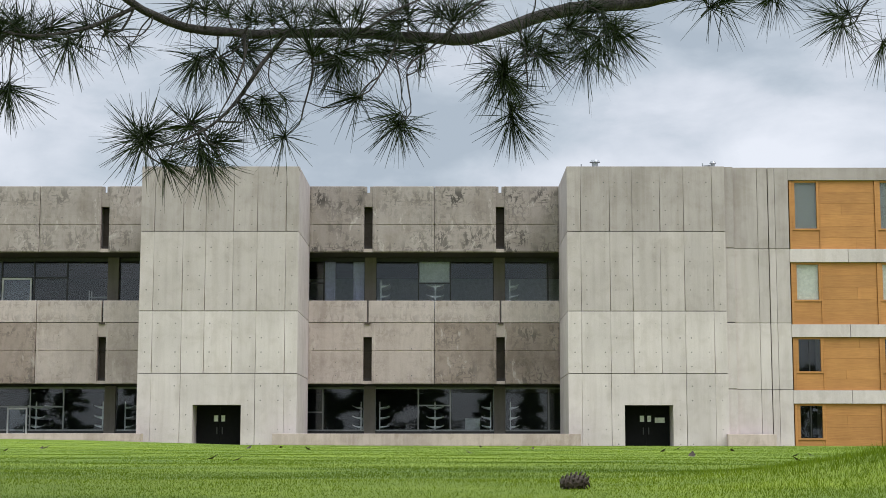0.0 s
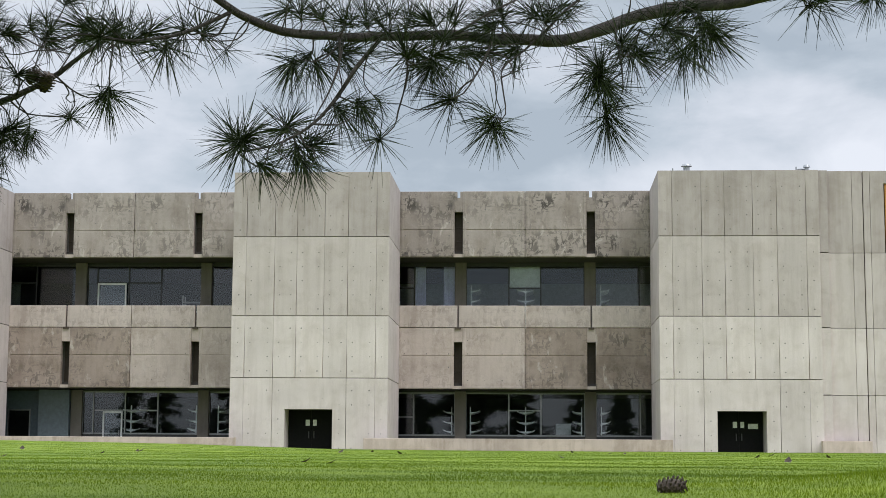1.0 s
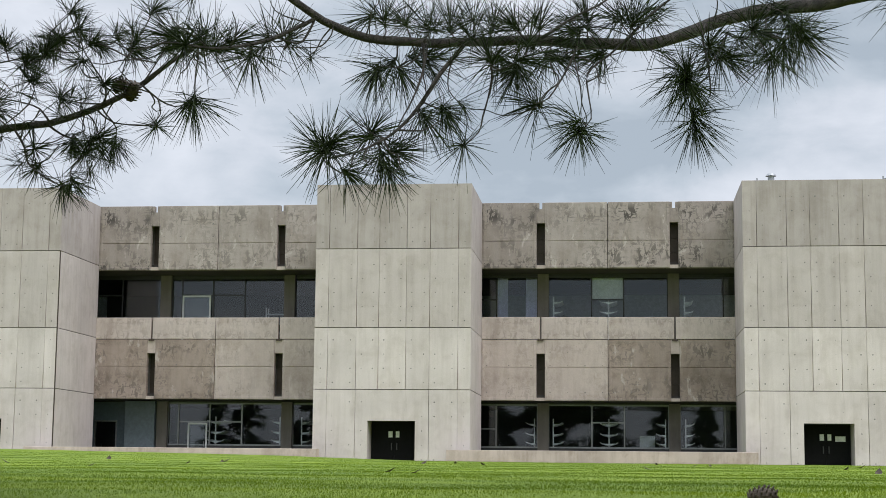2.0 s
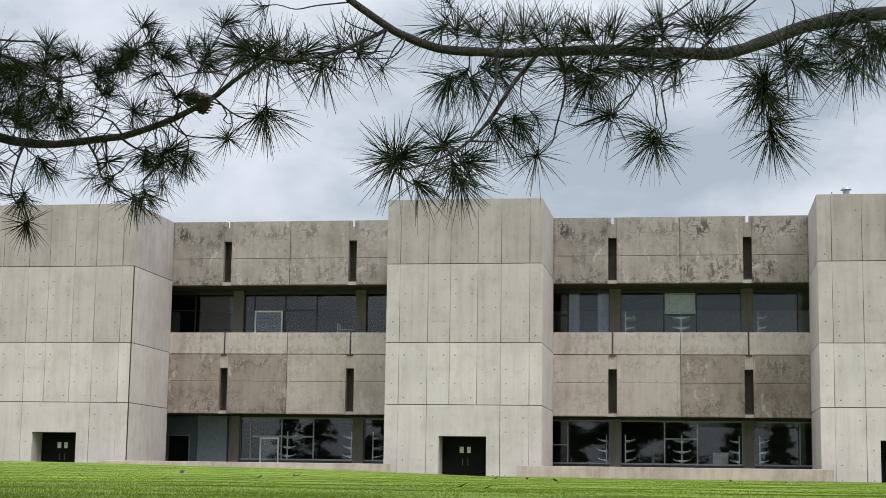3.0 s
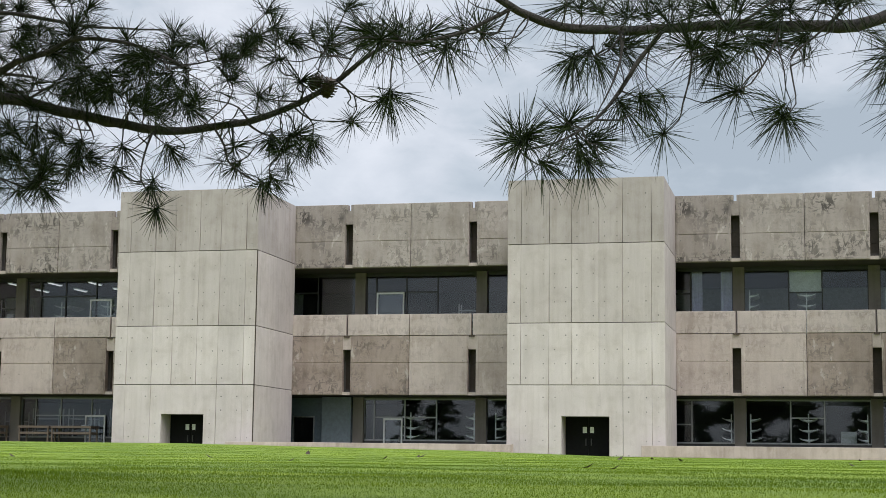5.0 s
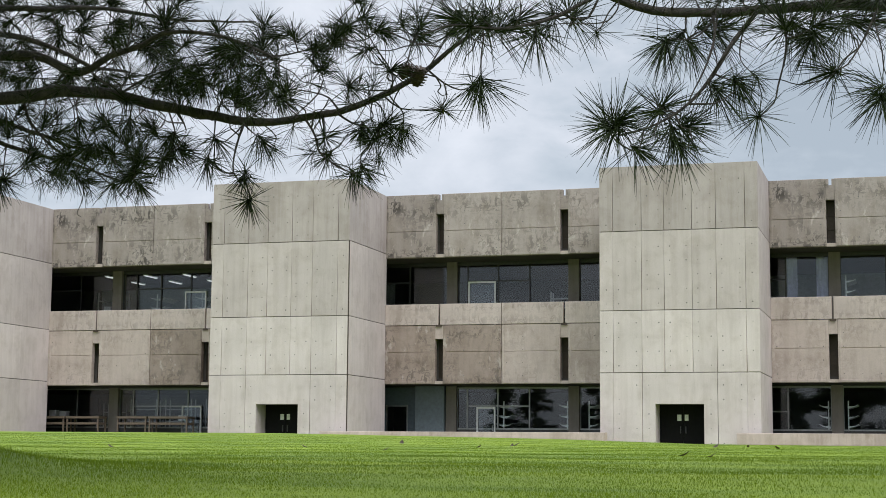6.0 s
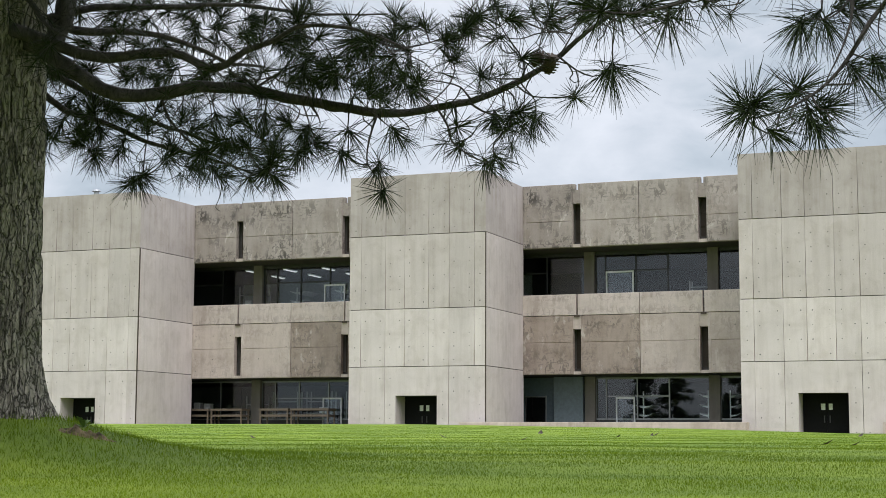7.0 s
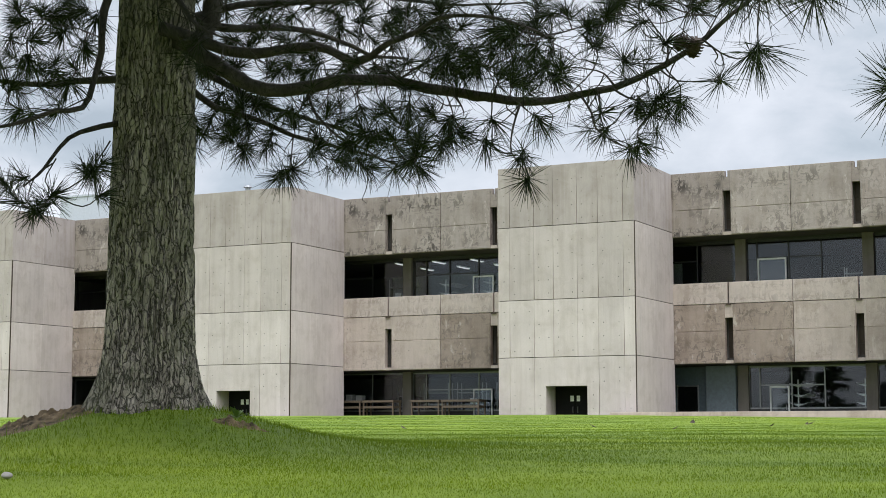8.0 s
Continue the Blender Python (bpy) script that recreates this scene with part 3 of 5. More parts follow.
# ---- pines ----
def trunk_mesh(height, r_of, flare, seed):
    """A furrowed trunk with a root flare: ridges run upwards and wander."""
    n, verts, faces = 220, [], []
    zs = np.concatenate([np.linspace(-0.45, 0.6, 36), np.linspace(0.63, height, int(height / 0.03))])
    for z in zs:
        for a in range(n):
            th = 2 * math.pi * a / n
            r = r_of(z)
            roots = 0.5 + 0.5 * math.sin(th * 4 + 1.0 + seed) * math.sin(th * 2 + 0.4)
            r += flare * math.exp(-max(z - 0.1, -0.12) / 0.2) * (0.35 + 0.8 * roots)
            q = Vector((math.cos(th), math.sin(th), 0))
            wob = noise.noise(Vector((q.x * 2, q.y * 2, z * 2.2 + seed))) * 0.5
            f1 = noise.noise(Vector((q.x * 8.5 + wob, q.y * 8.5 + wob, z * 1.7)))
            f2 = noise.noise(Vector((q.x * 13, q.y * 13, z * 4.0 + 9)))
            r -= 0.032 * max(0.0, 1 - abs(f1) * 4.0) + 0.016 * max(0.0, 1 - abs(f2) * 4)
            r += 0.014 * noise.noise(Vector((q.x * 3, q.y * 3, z * 1.3)))
            verts.append((r * q.x, r * q.y, z))
    m = len(zs)
    for i in range(m - 1):
        for a in range(n):
            b = (a + 1) % n
            faces.append((i * n + a, i * n + b, (i + 1) * n + b, (i + 1) * n + a))
    faces.append(tuple(range((m - 1) * n, m * n)))
    return verts, faces


pine = empty("pine_tree", TREE.x, TREE.y, 0.2, "large long-needled pine with deeply furrowed bark on a grassy mound", "tree")
side_pine = empty("pine_tree", TREE_B.x, TREE_B.y, 0.15, "long-needled pine reaching a thin drooping branch over the lawn", "tree")
v, f = trunk_mesh(8.0, lambda z: 0.305 - 0.013 * z, 0.085, 3)
raw("trunk", v, f, M_BARK, pine, "grey-brown furrowed trunk", True)
v, f = trunk_mesh(8.0, lambda z: 0.27 - 0.013 * z, 0.13, 7)
raw("trunk", v, f, M_BARK, side_pine, "grey-brown furrowed trunk", True)

TWIGS = {pine.name: bmesh.new(), side_pine.name: bmesh.new()}
NEEDLES = {pine.name: ([], []), side_pine.name: ([], [])}
NODES = {pine.name: [], side_pine.name: []}
rng_tree = random.Random(11)


def wander(pts, amount):
    out = []
    for i, p in enumerate(pts):
        q = Vector(p[:3])
        if 0 < i < len(pts) - 1:
            q += amount * Vector((noise.noise(q * 5.0), noise.noise(q * 5.0 + Vector((7, 0, 0))), noise.noise(q * 5.0 + Vector((0, 9, 0)))))
        out.append(q)
    return out


def limb(tree, r0, r1, *pts):
    pts = wander(smooth_line(pts, 0.09), 0.012)
    n = len(pts) - 1
    rad = [(r0 + (r1 - r0) * (i / n) ** 0.8) * (1 + 0.13 * noise.noise(p * 9)) for i, p in enumerate(pts)]
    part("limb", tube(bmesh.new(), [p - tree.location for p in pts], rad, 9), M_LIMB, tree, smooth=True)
    NODES[tree.name] += list(zip(pts, rad))


def twig(tree, r0, *pts):
    pts = wander(smooth_line(pts, 0.05), 0.008)
    n = len(pts) - 1
    rad = [(r0 * (1 - 0.62 * i / n)) * (1 + 0.2 * noise.noise(p * 30)) for i, p in enumerate(pts)]
    tube(TWIGS[tree.name], [p - tree.location for p in pts], rad, 6)
    NODES[tree.name] += list(zip(pts, rad))


def needle_cluster(tree, at, aim, count, length, width=1.0):
    """A brush of long needles round the end of a shoot that points along aim."""
    verts, faces = NEEDLES[tree.name]
    aim = aim.normalized()
    u = aim.orthogonal().normalized()
    w = aim.cross(u)
    for _ in range(count):
        spread = rng_tree.uniform(0.1, 1.65)
        turn = rng_tree.uniform(0, 2 * math.pi)
        d = aim * math.cos(spread) + (u * math.cos(turn) + w * math.sin(turn)) * math.sin(spread)
        d.normalize()
        base = at - aim * rng_tree.uniform(0.0, 0.07) - tree.location
        ln = length * rng_tree.uniform(0.72, 1.12)
        side = d.cross(Vector((rng_tree.uniform(-1, 1), rng_tree.uniform(-1, 1), rng_tree.uniform(-1, 1)))).normalized()
        sag = rng_tree.uniform(0.02, 0.16) * ln
        k = len(verts)
        for s, wd in ((0.0, 0.0016 * width), (0.5, 0.0019 * width), (1.0, 0.0007 * width)):
            p = base + d * (ln * s) - Vector((0, 0, sag * s * s))
            verts.append(tuple(p - side * wd))
            verts.append(tuple(p + side * wd))
        faces.append((k, k + 1, k + 3, k + 2))
        faces.append((k + 2, k + 3, k + 5, k + 4))


def nearest_node(tree, p):
    return min(NODES[tree.name], key=lambda q: (q[0] - p).length_squared)[0]


def clusters(tree, *places, wood=None):
    """Needle clusters, each on a short shoot from the nearest wood."""
    for c in places:
        c = Vector(c)
        root = min(wood, key=lambda q: (q - c).length_squared) if wood else nearest_node(tree, c)
        gap = (c - root).length
        if gap > 0.03:
            mid = (root + c) / 2 + Vector((rng_tree.uniform(-1, 1), rng_tree.uniform(-1, 1), rng_tree.uniform(-1.2, 0.3))) * 0.22 * gap
            line = [root, mid, c] if wood else wander(smooth_line([root, mid, c], 0.05), 0.012)
            m = len(line) - 1
            tube(TWIGS[tree.name], [p - tree.location for p in line], [0.0055 - 0.0022 * i / m for i in range(m + 1)], 3 if wood else 5)
            aim = line[-1] - line[-2]
            if not wood:
                NODES[tree.name] += [(p, 0.004) for p in line]
        else:
            aim = Vector((rng_tree.uniform(-1, 1), rng_tree.uniform(-1, 1), -0.8))
        if wood:
            needle_cluster(tree, c, aim, 42, 0.26, 2.4)
            continue
        full = 1.0 if tree is side_pine else 1.08
        needle_cluster(tree, c, aim + Vector((0, 0, -0.012)), int(full * rng_tree.randint(62, 92)), (0.72 if tree is pine else 1.0) * rng_tree.uniform(0.23, 0.29), 1.2)
        if rng_tree.random() < 0.5:
            needle_cluster(tree, c + Vector((rng_tree.uniform(-1, 1), rng_tree.uniform(-1, 1), rng_tree.uniform(-0.6, 1))) * 0.045, aim, int(40 * full), 0.15)



# limbs, twigs and needle clusters
limb(pine, 0.062, 0.012, (4.23, -58.63, 2.76), (4.40, -58.61, 2.68), (4.63, -58.56, 2.52), (4.87, -58.50, 2.36), (5.11, -58.45, 2.31), (5.35, -58.41, 2.33), (5.55, -58.39, 2.35), (5.89, -58.30, 2.32), (6.21, -58.24, 2.24), (6.53, -58.18, 2.17), (6.75, -58.18, 2.13), (7.03, -58.16, 2.13), (7.34, -58.13, 2.17), (7.58, -58.14, 2.23), (7.78, -58.17, 2.31), (7.97, -58.21, 2.40), (8.15, -58.24, 2.51), (8.31, -58.29, 2.60))
limb(pine, 0.05, 0.008, (4.29, -58.71, 2.77), (4.47, -58.67, 2.71), (4.74, -58.58, 2.60), (4.94, -58.54, 2.56), (5.14, -58.51, 2.57), (5.37, -58.46, 2.58), (5.54, -58.45, 2.50), (5.67, -58.47, 2.44), (5.80, -58.49, 2.45), (5.95, -58.50, 2.53), (6.15, -58.48, 2.59), (6.30, -58.50, 2.65), (6.54, -58.47, 2.65), (6.79, -58.45, 2.58), (7.00, -58.44, 2.48))
limb(pine, 0.04, 0.01, (4.03, -58.34, 2.97), (4.15, -58.14, 2.96), (4.35, -57.90, 2.95), (4.54, -57.66, 2.99), (4.74, -57.44, 2.97), (4.91, -57.23, 2.91), (5.01, -57.07, 2.85), (5.20, -56.87, 2.85))
limb(pine, 0.085, 0.06, (4.19, -58.34, 2.58), (4.27, -58.26, 2.76), (4.32, -58.19, 2.93), (4.33, -58.15, 3.19), (4.33, -58.12, 3.53))
limb(pine, 0.032, 0.008, (4.14, -59.02, 3.03), (4.15, -59.14, 2.81), (4.20, -59.23, 2.51), (4.23, -59.33, 2.27), (4.24, -59.45, 2.09), (4.18, -59.64, 2.04), (4.13, -59.81, 1.96), (4.05, -60.02, 1.88), (4.00, -60.21, 1.84))
limb(pine, 0.026, 0.006, (4.08, -58.56, 2.21), (3.97, -58.77, 2.13), (3.90, -58.95, 2.07), (3.86, -59.12, 1.98), (3.84, -59.27, 1.81), (3.85, -59.39, 1.70), (3.85, -59.53, 1.60))
limb(pine, 0.026, 0.006, (4.33, -58.74, 3.08), (4.59, -58.84, 2.82), (4.79, -58.98, 2.67), (5.07, -59.06, 2.53))
limb(pine, 0.03, 0.006, (3.94, -58.28, 2.58), (4.04, -58.08, 2.53), (4.15, -57.88, 2.39), (4.30, -57.66, 2.35), (4.52, -57.39, 2.23), (4.76, -57.12, 2.16), (4.93, -56.91, 2.12), (5.10, -56.70, 2.04))
limb(pine, 0.03, 0.006, (3.76, -58.04, 2.82), (3.82, -57.82, 2.78), (3.99, -57.52, 2.65), (4.20, -57.20, 2.51), (4.41, -56.90, 2.44), (4.64, -56.59, 2.35), (4.96, -56.25, 2.34), (5.14, -56.00, 2.34))
limb(pine, 0.035, 0.006, (4.00, -58.11, 2.99), (4.28, -57.79, 3.16), (4.64, -57.43, 3.22), (5.09, -57.04, 3.30), (5.50, -56.71, 3.27), (6.00, -56.37, 3.31))
limb(pine, 0.035, 0.01, (3.95, -58.40, 2.52), (3.71, -58.49, 2.52), (3.48, -58.58, 2.51), (3.19, -58.72, 2.49), (2.91, -58.87, 2.52), (2.63, -59.03, 2.49))
twig(pine, 0.012, (5.24, -58.35, 2.30), (5.30, -58.34, 2.16), (5.38, -58.31, 2.05), (5.49, -58.27, 1.96), (5.63, -58.21, 1.89), (5.77, -58.16, 1.78))
twig(pine, 0.008, (6.87, -58.50, 2.04), (6.83, -58.51, 1.90), (6.82, -58.52, 1.74), (6.88, -58.49, 1.64), (6.90, -58.49, 1.57))
twig(pine, 0.006, (6.82, -58.52, 1.73), (6.76, -58.55, 1.74), (6.68, -58.59, 1.78))
twig(pine, 0.006, (6.87, -58.50, 2.04), (6.92, -58.47, 1.99), (6.98, -58.45, 1.94))
twig(pine, 0.008, (7.27, -58.49, 2.05), (7.32, -58.46, 1.95), (7.34, -58.44, 1.86), (7.43, -58.39, 1.78), (7.53, -58.34, 1.73))
twig(pine, 0.005, (7.35, -58.41, 1.85), (7.44, -58.37, 1.90), (7.50, -58.35, 1.99), (7.57, -58.32, 2.00))
twig(pine, 0.008, (7.47, -58.47, 2.08), (7.54, -58.44, 2.03), (7.64, -58.40, 2.00), (7.72, -58.38, 2.00))
twig(pine, 0.006, (7.72, -58.37, 2.20), (7.83, -58.34, 2.12), (7.96, -58.30, 2.11), (8.07, -58.26, 2.12))
twig(pine, 0.007, (7.99, -58.34, 2.35), (8.09, -58.32, 2.27), (8.19, -58.31, 2.22), (8.27, -58.30, 2.24))
twig(pine, 0.007, (7.77, -58.36, 2.23), (7.76, -58.33, 2.35), (7.69, -58.33, 2.46), (7.62, -58.33, 2.57), (7.58, -58.32, 2.69))
twig(pine, 0.007, (7.45, -58.42, 2.12), (7.38, -58.39, 2.20), (7.27, -58.38, 2.24), (7.09, -58.40, 2.27))
twig(pine, 0.005, (7.32, -58.42, 2.22), (7.33, -58.36, 2.32), (7.30, -58.32, 2.40))
twig(pine, 0.006, (7.76, -58.36, 2.23), (7.64, -58.40, 2.23), (7.53, -58.44, 2.25))
twig(pine, 0.006, (7.99, -58.34, 2.35), (8.07, -58.30, 2.49), (8.11, -58.27, 2.58), (8.12, -58.24, 2.67))
twig(pine, 0.006, (6.31, -58.32, 2.20), (6.38, -58.29, 2.07), (6.31, -58.32, 1.94), (6.26, -58.35, 1.89))
twig(pine, 0.006, (6.54, -58.21, 2.15), (6.57, -58.20, 2.25), (6.64, -58.16, 2.18), (6.67, -58.15, 2.25))
twig(pine, 0.008, (5.94, -58.40, 2.29), (6.09, -58.38, 2.38), (6.25, -58.35, 2.44), (6.43, -58.32, 2.46), (6.58, -58.30, 2.45))
twig(pine, 0.008, (6.68, -58.25, 2.64), (6.82, -58.22, 2.55), (6.98, -58.18, 2.54), (7.17, -58.13, 2.59), (7.30, -58.10, 2.65))
twig(pine, 0.006, (3.85, -59.26, 1.79), (3.79, -59.36, 1.69), (3.78, -59.41, 1.51), (3.86, -59.38, 1.46))
twig(pine, 0.006, (3.80, -59.17, 1.84), (3.78, -59.25, 1.68), (3.87, -59.24, 1.58))
twig(pine, 0.006, (3.94, -58.79, 2.01), (3.87, -58.85, 1.85), (3.86, -58.86, 1.77))
limb(side_pine, 0.066, 0.018, (13.87, -57.85, 4.02), (13.36, -57.83, 3.51), (12.81, -57.82, 3.11), (12.15, -57.83, 2.92), (11.84, -57.91, 2.86), (11.49, -58.00, 2.78), (11.14, -58.10, 2.62), (10.93, -58.21, 2.57), (10.59, -58.33, 2.56), (10.27, -58.46, 2.55), (10.02, -58.60, 2.50), (9.78, -58.74, 2.46), (9.45, -58.91, 2.46), (9.29, -59.05, 2.48), (9.21, -59.19, 2.51), (9.1, -59.24, 2.58), (8.98, -59.3, 2.68), (8.84, -59.34, 2.82))
twig(side_pine, 0.012, (9.23, -59.18, 2.50), (9.11, -59.22, 2.43), (8.97, -59.27, 2.35), (8.78, -59.34, 2.29), (8.62, -59.40, 2.29), (8.46, -59.46, 2.30), (8.33, -59.52, 2.24))
twig(side_pine, 0.008, (9.22, -59.18, 2.51), (9.15, -59.20, 2.36), (9.08, -59.21, 2.36), (8.96, -59.24, 2.39))
twig(side_pine, 0.014, (10.00, -58.86, 2.42), (9.88, -58.92, 2.25), (9.81, -58.98, 2.10), (9.70, -59.05, 1.94), (9.60, -59.12, 1.83), (9.46, -59.19, 1.75), (9.32, -59.26, 1.70))
twig(side_pine, 0.009, (9.78, -58.99, 2.39), (9.79, -59.05, 2.23), (9.75, -59.13, 2.05), (9.68, -59.20, 1.88))
twig(side_pine, 0.006, (9.68, -59.20, 1.86), (9.81, -59.18, 1.86), (9.91, -59.17, 1.92))
twig(side_pine, 0.006, (9.61, -59.21, 1.80), (9.64, -59.21, 1.74), (9.70, -59.20, 1.73))
twig(side_pine, 0.005, (9.45, -59.24, 1.73), (9.43, -59.24, 1.65), (9.42, -59.24, 1.62))
twig(side_pine, 0.005, (9.68, -59.20, 1.72), (9.69, -59.20, 1.66), (9.64, -59.21, 1.62))
twig(side_pine, 0.008, (10.11, -58.85, 2.41), (10.15, -58.87, 2.26), (10.13, -58.89, 2.10), (10.11, -58.91, 1.99), (10.09, -58.93, 1.90), (10.01, -58.96, 1.82))
twig(side_pine, 0.008, (10.62, -58.72, 2.43), (10.55, -58.75, 2.27), (10.46, -58.79, 2.12), (10.39, -58.83, 2.08))
twig(side_pine, 0.008, (10.93, -58.61, 2.53), (10.80, -58.65, 2.40), (10.68, -58.69, 2.28), (10.69, -58.73, 2.12), (10.70, -58.77, 2.00), (10.63, -58.82, 1.91))
twig(side_pine, 0.008, (11.34, -58.62, 2.57), (11.32, -58.65, 2.48), (11.35, -58.67, 2.31), (11.36, -58.70, 2.15), (11.30, -58.72, 2.02))
twig(side_pine, 0.006, (11.46, -58.63, 2.51), (11.38, -58.66, 2.37), (11.27, -58.68, 2.33), (11.22, -58.72, 2.28))
twig(side_pine, 0.008, (11.70, -58.55, 2.68), (11.68, -58.58, 2.54), (11.77, -58.62, 2.48), (11.86, -58.66, 2.51))
twig(side_pine, 0.006, (11.59, -58.54, 2.58), (11.64, -58.59, 2.47), (11.69, -58.64, 2.37))
twig(side_pine, 0.006, (10.27, -58.53, 2.52), (10.29, -58.58, 2.42), (10.28, -58.63, 2.34))
twig(side_pine, 0.006, (10.40, -58.53, 2.53), (10.21, -58.59, 2.42), (10.15, -58.64, 2.38))
twig(side_pine, 0.007, (9.79, -58.88, 2.42), (9.71, -58.93, 2.30), (9.64, -58.97, 2.26), (9.57, -59.02, 2.26))
twig(side_pine, 0.01, (13.85, -58.68, 3.08), (13.54, -58.61, 2.83), (13.34, -58.58, 2.71), (13.25, -58.59, 2.57), (13.18, -58.59, 2.54))
twig(side_pine, 0.006, (13.66, -58.62, 2.79), (13.52, -58.63, 2.62), (13.40, -58.65, 2.45))
twig(side_pine, 0.006, (12.72, -58.28, 2.97), (12.61, -58.32, 2.85), (12.48, -58.34, 2.75))
twig(side_pine, 0.006, (13.02, -58.35, 3.15), (12.87, -58.37, 2.91), (12.81, -58.41, 2.76))
twig(side_pine, 0.01, (10.87, -58.71, 2.44), (11.03, -58.71, 2.60), (11.19, -58.72, 2.73), (11.32, -58.72, 2.87))
twig(side_pine, 0.01, (10.42, -58.73, 2.48), (10.61, -58.72, 2.60), (10.74, -58.71, 2.67), (10.88, -58.71, 2.77))
clusters(pine, (8.33, -58.52, 2.19), (8.02, -58.12, 2.15), (7.82, -58.50, 2.32))
clusters(pine, (7.72, -58.45, 1.98), (7.73, -58.05, 2.04), (7.72, -58.53, 1.88), (7.32, -58.25, 1.86), (7.64, -58.49, 1.72), (7.50, -58.26, 1.72), (7.45, -58.62, 1.91), (7.32, -58.37, 2.40), (7.58, -58.57, 2.23), (7.21, -58.67, 2.20))
clusters(pine, (7.58, -58.33, 2.00), (7.80, -58.47, 2.00))
clusters(pine, (6.98, -58.46, 1.93), (6.93, -58.61, 1.68), (7.00, -58.71, 1.52), (6.70, -58.63, 1.78), (6.61, -58.34, 1.98), (6.90, -58.69, 2.44), (7.63, -58.42, 2.48), (7.57, -57.97, 2.72), (7.99, -57.81, 2.72), (7.34, -58.55, 2.45))
clusters(pine, (7.46, -58.52, 2.54), (7.04, -58.18, 2.68), (7.81, -57.92, 2.74), (7.33, -58.04, 2.71))
clusters(pine, (6.58, -58.21, 2.58), (6.75, -58.39, 2.57), (6.85, -58.00, 2.56), (6.75, -57.96, 2.69), (6.63, -58.40, 2.44), (6.50, -58.38, 2.44), (6.50, -58.30, 2.35), (6.55, -58.55, 2.33), (6.82, -58.47, 2.21), (6.83, -58.05, 2.36))
clusters(pine, (6.92, -58.03, 2.29), (6.75, -58.15, 2.24), (6.62, -58.21, 2.32), (6.31, -58.16, 2.36), (6.60, -58.08, 2.53), (6.89, -58.33, 2.41))
clusters(pine, (6.08, -57.85, 2.12), (6.08, -57.94, 1.97), (5.75, -58.06, 1.78), (6.02, -58.40, 1.75), (5.86, -57.94, 1.95), (5.91, -58.42, 1.94), (5.79, -58.49, 1.94), (5.66, -58.56, 1.88), (5.74, -58.04, 2.13), (5.93, -57.90, 2.18))
clusters(pine, (5.67, -58.36, 2.12), (5.35, -58.27, 2.17), (6.12, -58.18, 2.38), (5.82, -58.01, 2.52), (5.68, -58.09, 2.44), (6.10, -58.31, 2.61), (6.16, -57.85, 2.77), (6.51, -58.15, 2.75), (6.22, -58.31, 2.75), (5.95, -58.26, 2.80))
clusters(pine, (4.71, -57.68, 1.92), (4.57, -57.54, 1.91), (4.82, -57.55, 2.08), (4.93, -57.41, 2.00), (4.89, -57.02, 2.05), (5.16, -57.33, 2.15), (4.51, -57.67, 2.19), (4.37, -57.77, 2.24), (4.37, -57.91, 2.37), (4.37, -57.62, 2.46))
clusters(pine, (4.51, -57.37, 2.34), (4.61, -57.21, 2.25), (4.94, -57.44, 2.29), (5.09, -57.36, 2.23), (5.25, -57.13, 2.13), (5.25, -56.79, 2.27), (5.09, -57.02, 2.46), (4.98, -57.51, 2.42), (4.67, -57.47, 2.46), (4.53, -57.56, 2.37))
clusters(pine, (4.03, -57.65, 2.53), (4.13, -57.91, 2.28), (4.30, -57.95, 2.12), (3.89, -57.73, 2.27), (4.13, -57.47, 2.12), (4.44, -57.64, 2.11), (4.81, -57.05, 2.16), (5.28, -57.01, 2.29), (4.96, -56.96, 2.01), (4.55, -57.66, 1.87))
clusters(pine, (4.16, -57.77, 3.13), (4.31, -57.54, 3.08), (4.45, -57.30, 3.17), (4.61, -57.06, 3.25), (4.79, -56.85, 3.19), (5.00, -56.70, 3.29), (4.85, -56.78, 3.06), (4.71, -57.05, 3.08), (4.90, -57.22, 2.79), (4.54, -57.11, 2.82))
clusters(pine, (4.27, -57.33, 2.79), (4.32, -57.64, 3.15), (4.42, -57.08, 3.09), (5.14, -57.03, 3.04), (5.34, -56.96, 3.18), (4.33, -57.27, 3.30), (4.83, -57.18, 3.26), (4.05, -57.45, 2.78), (3.91, -57.55, 2.73))
clusters(pine, (3.95, -59.54, 1.43), (3.78, -59.27, 1.51), (4.02, -59.69, 2.00), (3.98, -59.38, 2.11), (3.64, -59.38, 2.12), (4.04, -59.46, 1.54), (4.35, -59.37, 1.73), (4.32, -59.42, 1.66), (4.12, -59.06, 1.59), (4.18, -59.31, 1.72))
clusters(pine, (3.79, -59.52, 2.68), (3.75, -59.32, 2.81), (3.83, -59.23, 2.78), (3.83, -59.66, 2.53), (4.03, -59.67, 2.51), (4.01, -59.39, 2.61), (4.01, -59.69, 2.36), (3.68, -59.49, 2.29), (3.79, -59.28, 2.32), (4.20, -59.49, 2.35))
clusters(pine, (3.97, -59.11, 2.56), (4.20, -59.54, 2.23), (4.07, -59.13, 2.74), (3.64, -59.55, 2.43), (4.02, -59.24, 2.80), (3.87, -59.66, 2.75))
clusters(pine, (3.88, -59.62, 1.5), (3.94, -59.8, 1.58), (3.8, -59.5, 1.66))
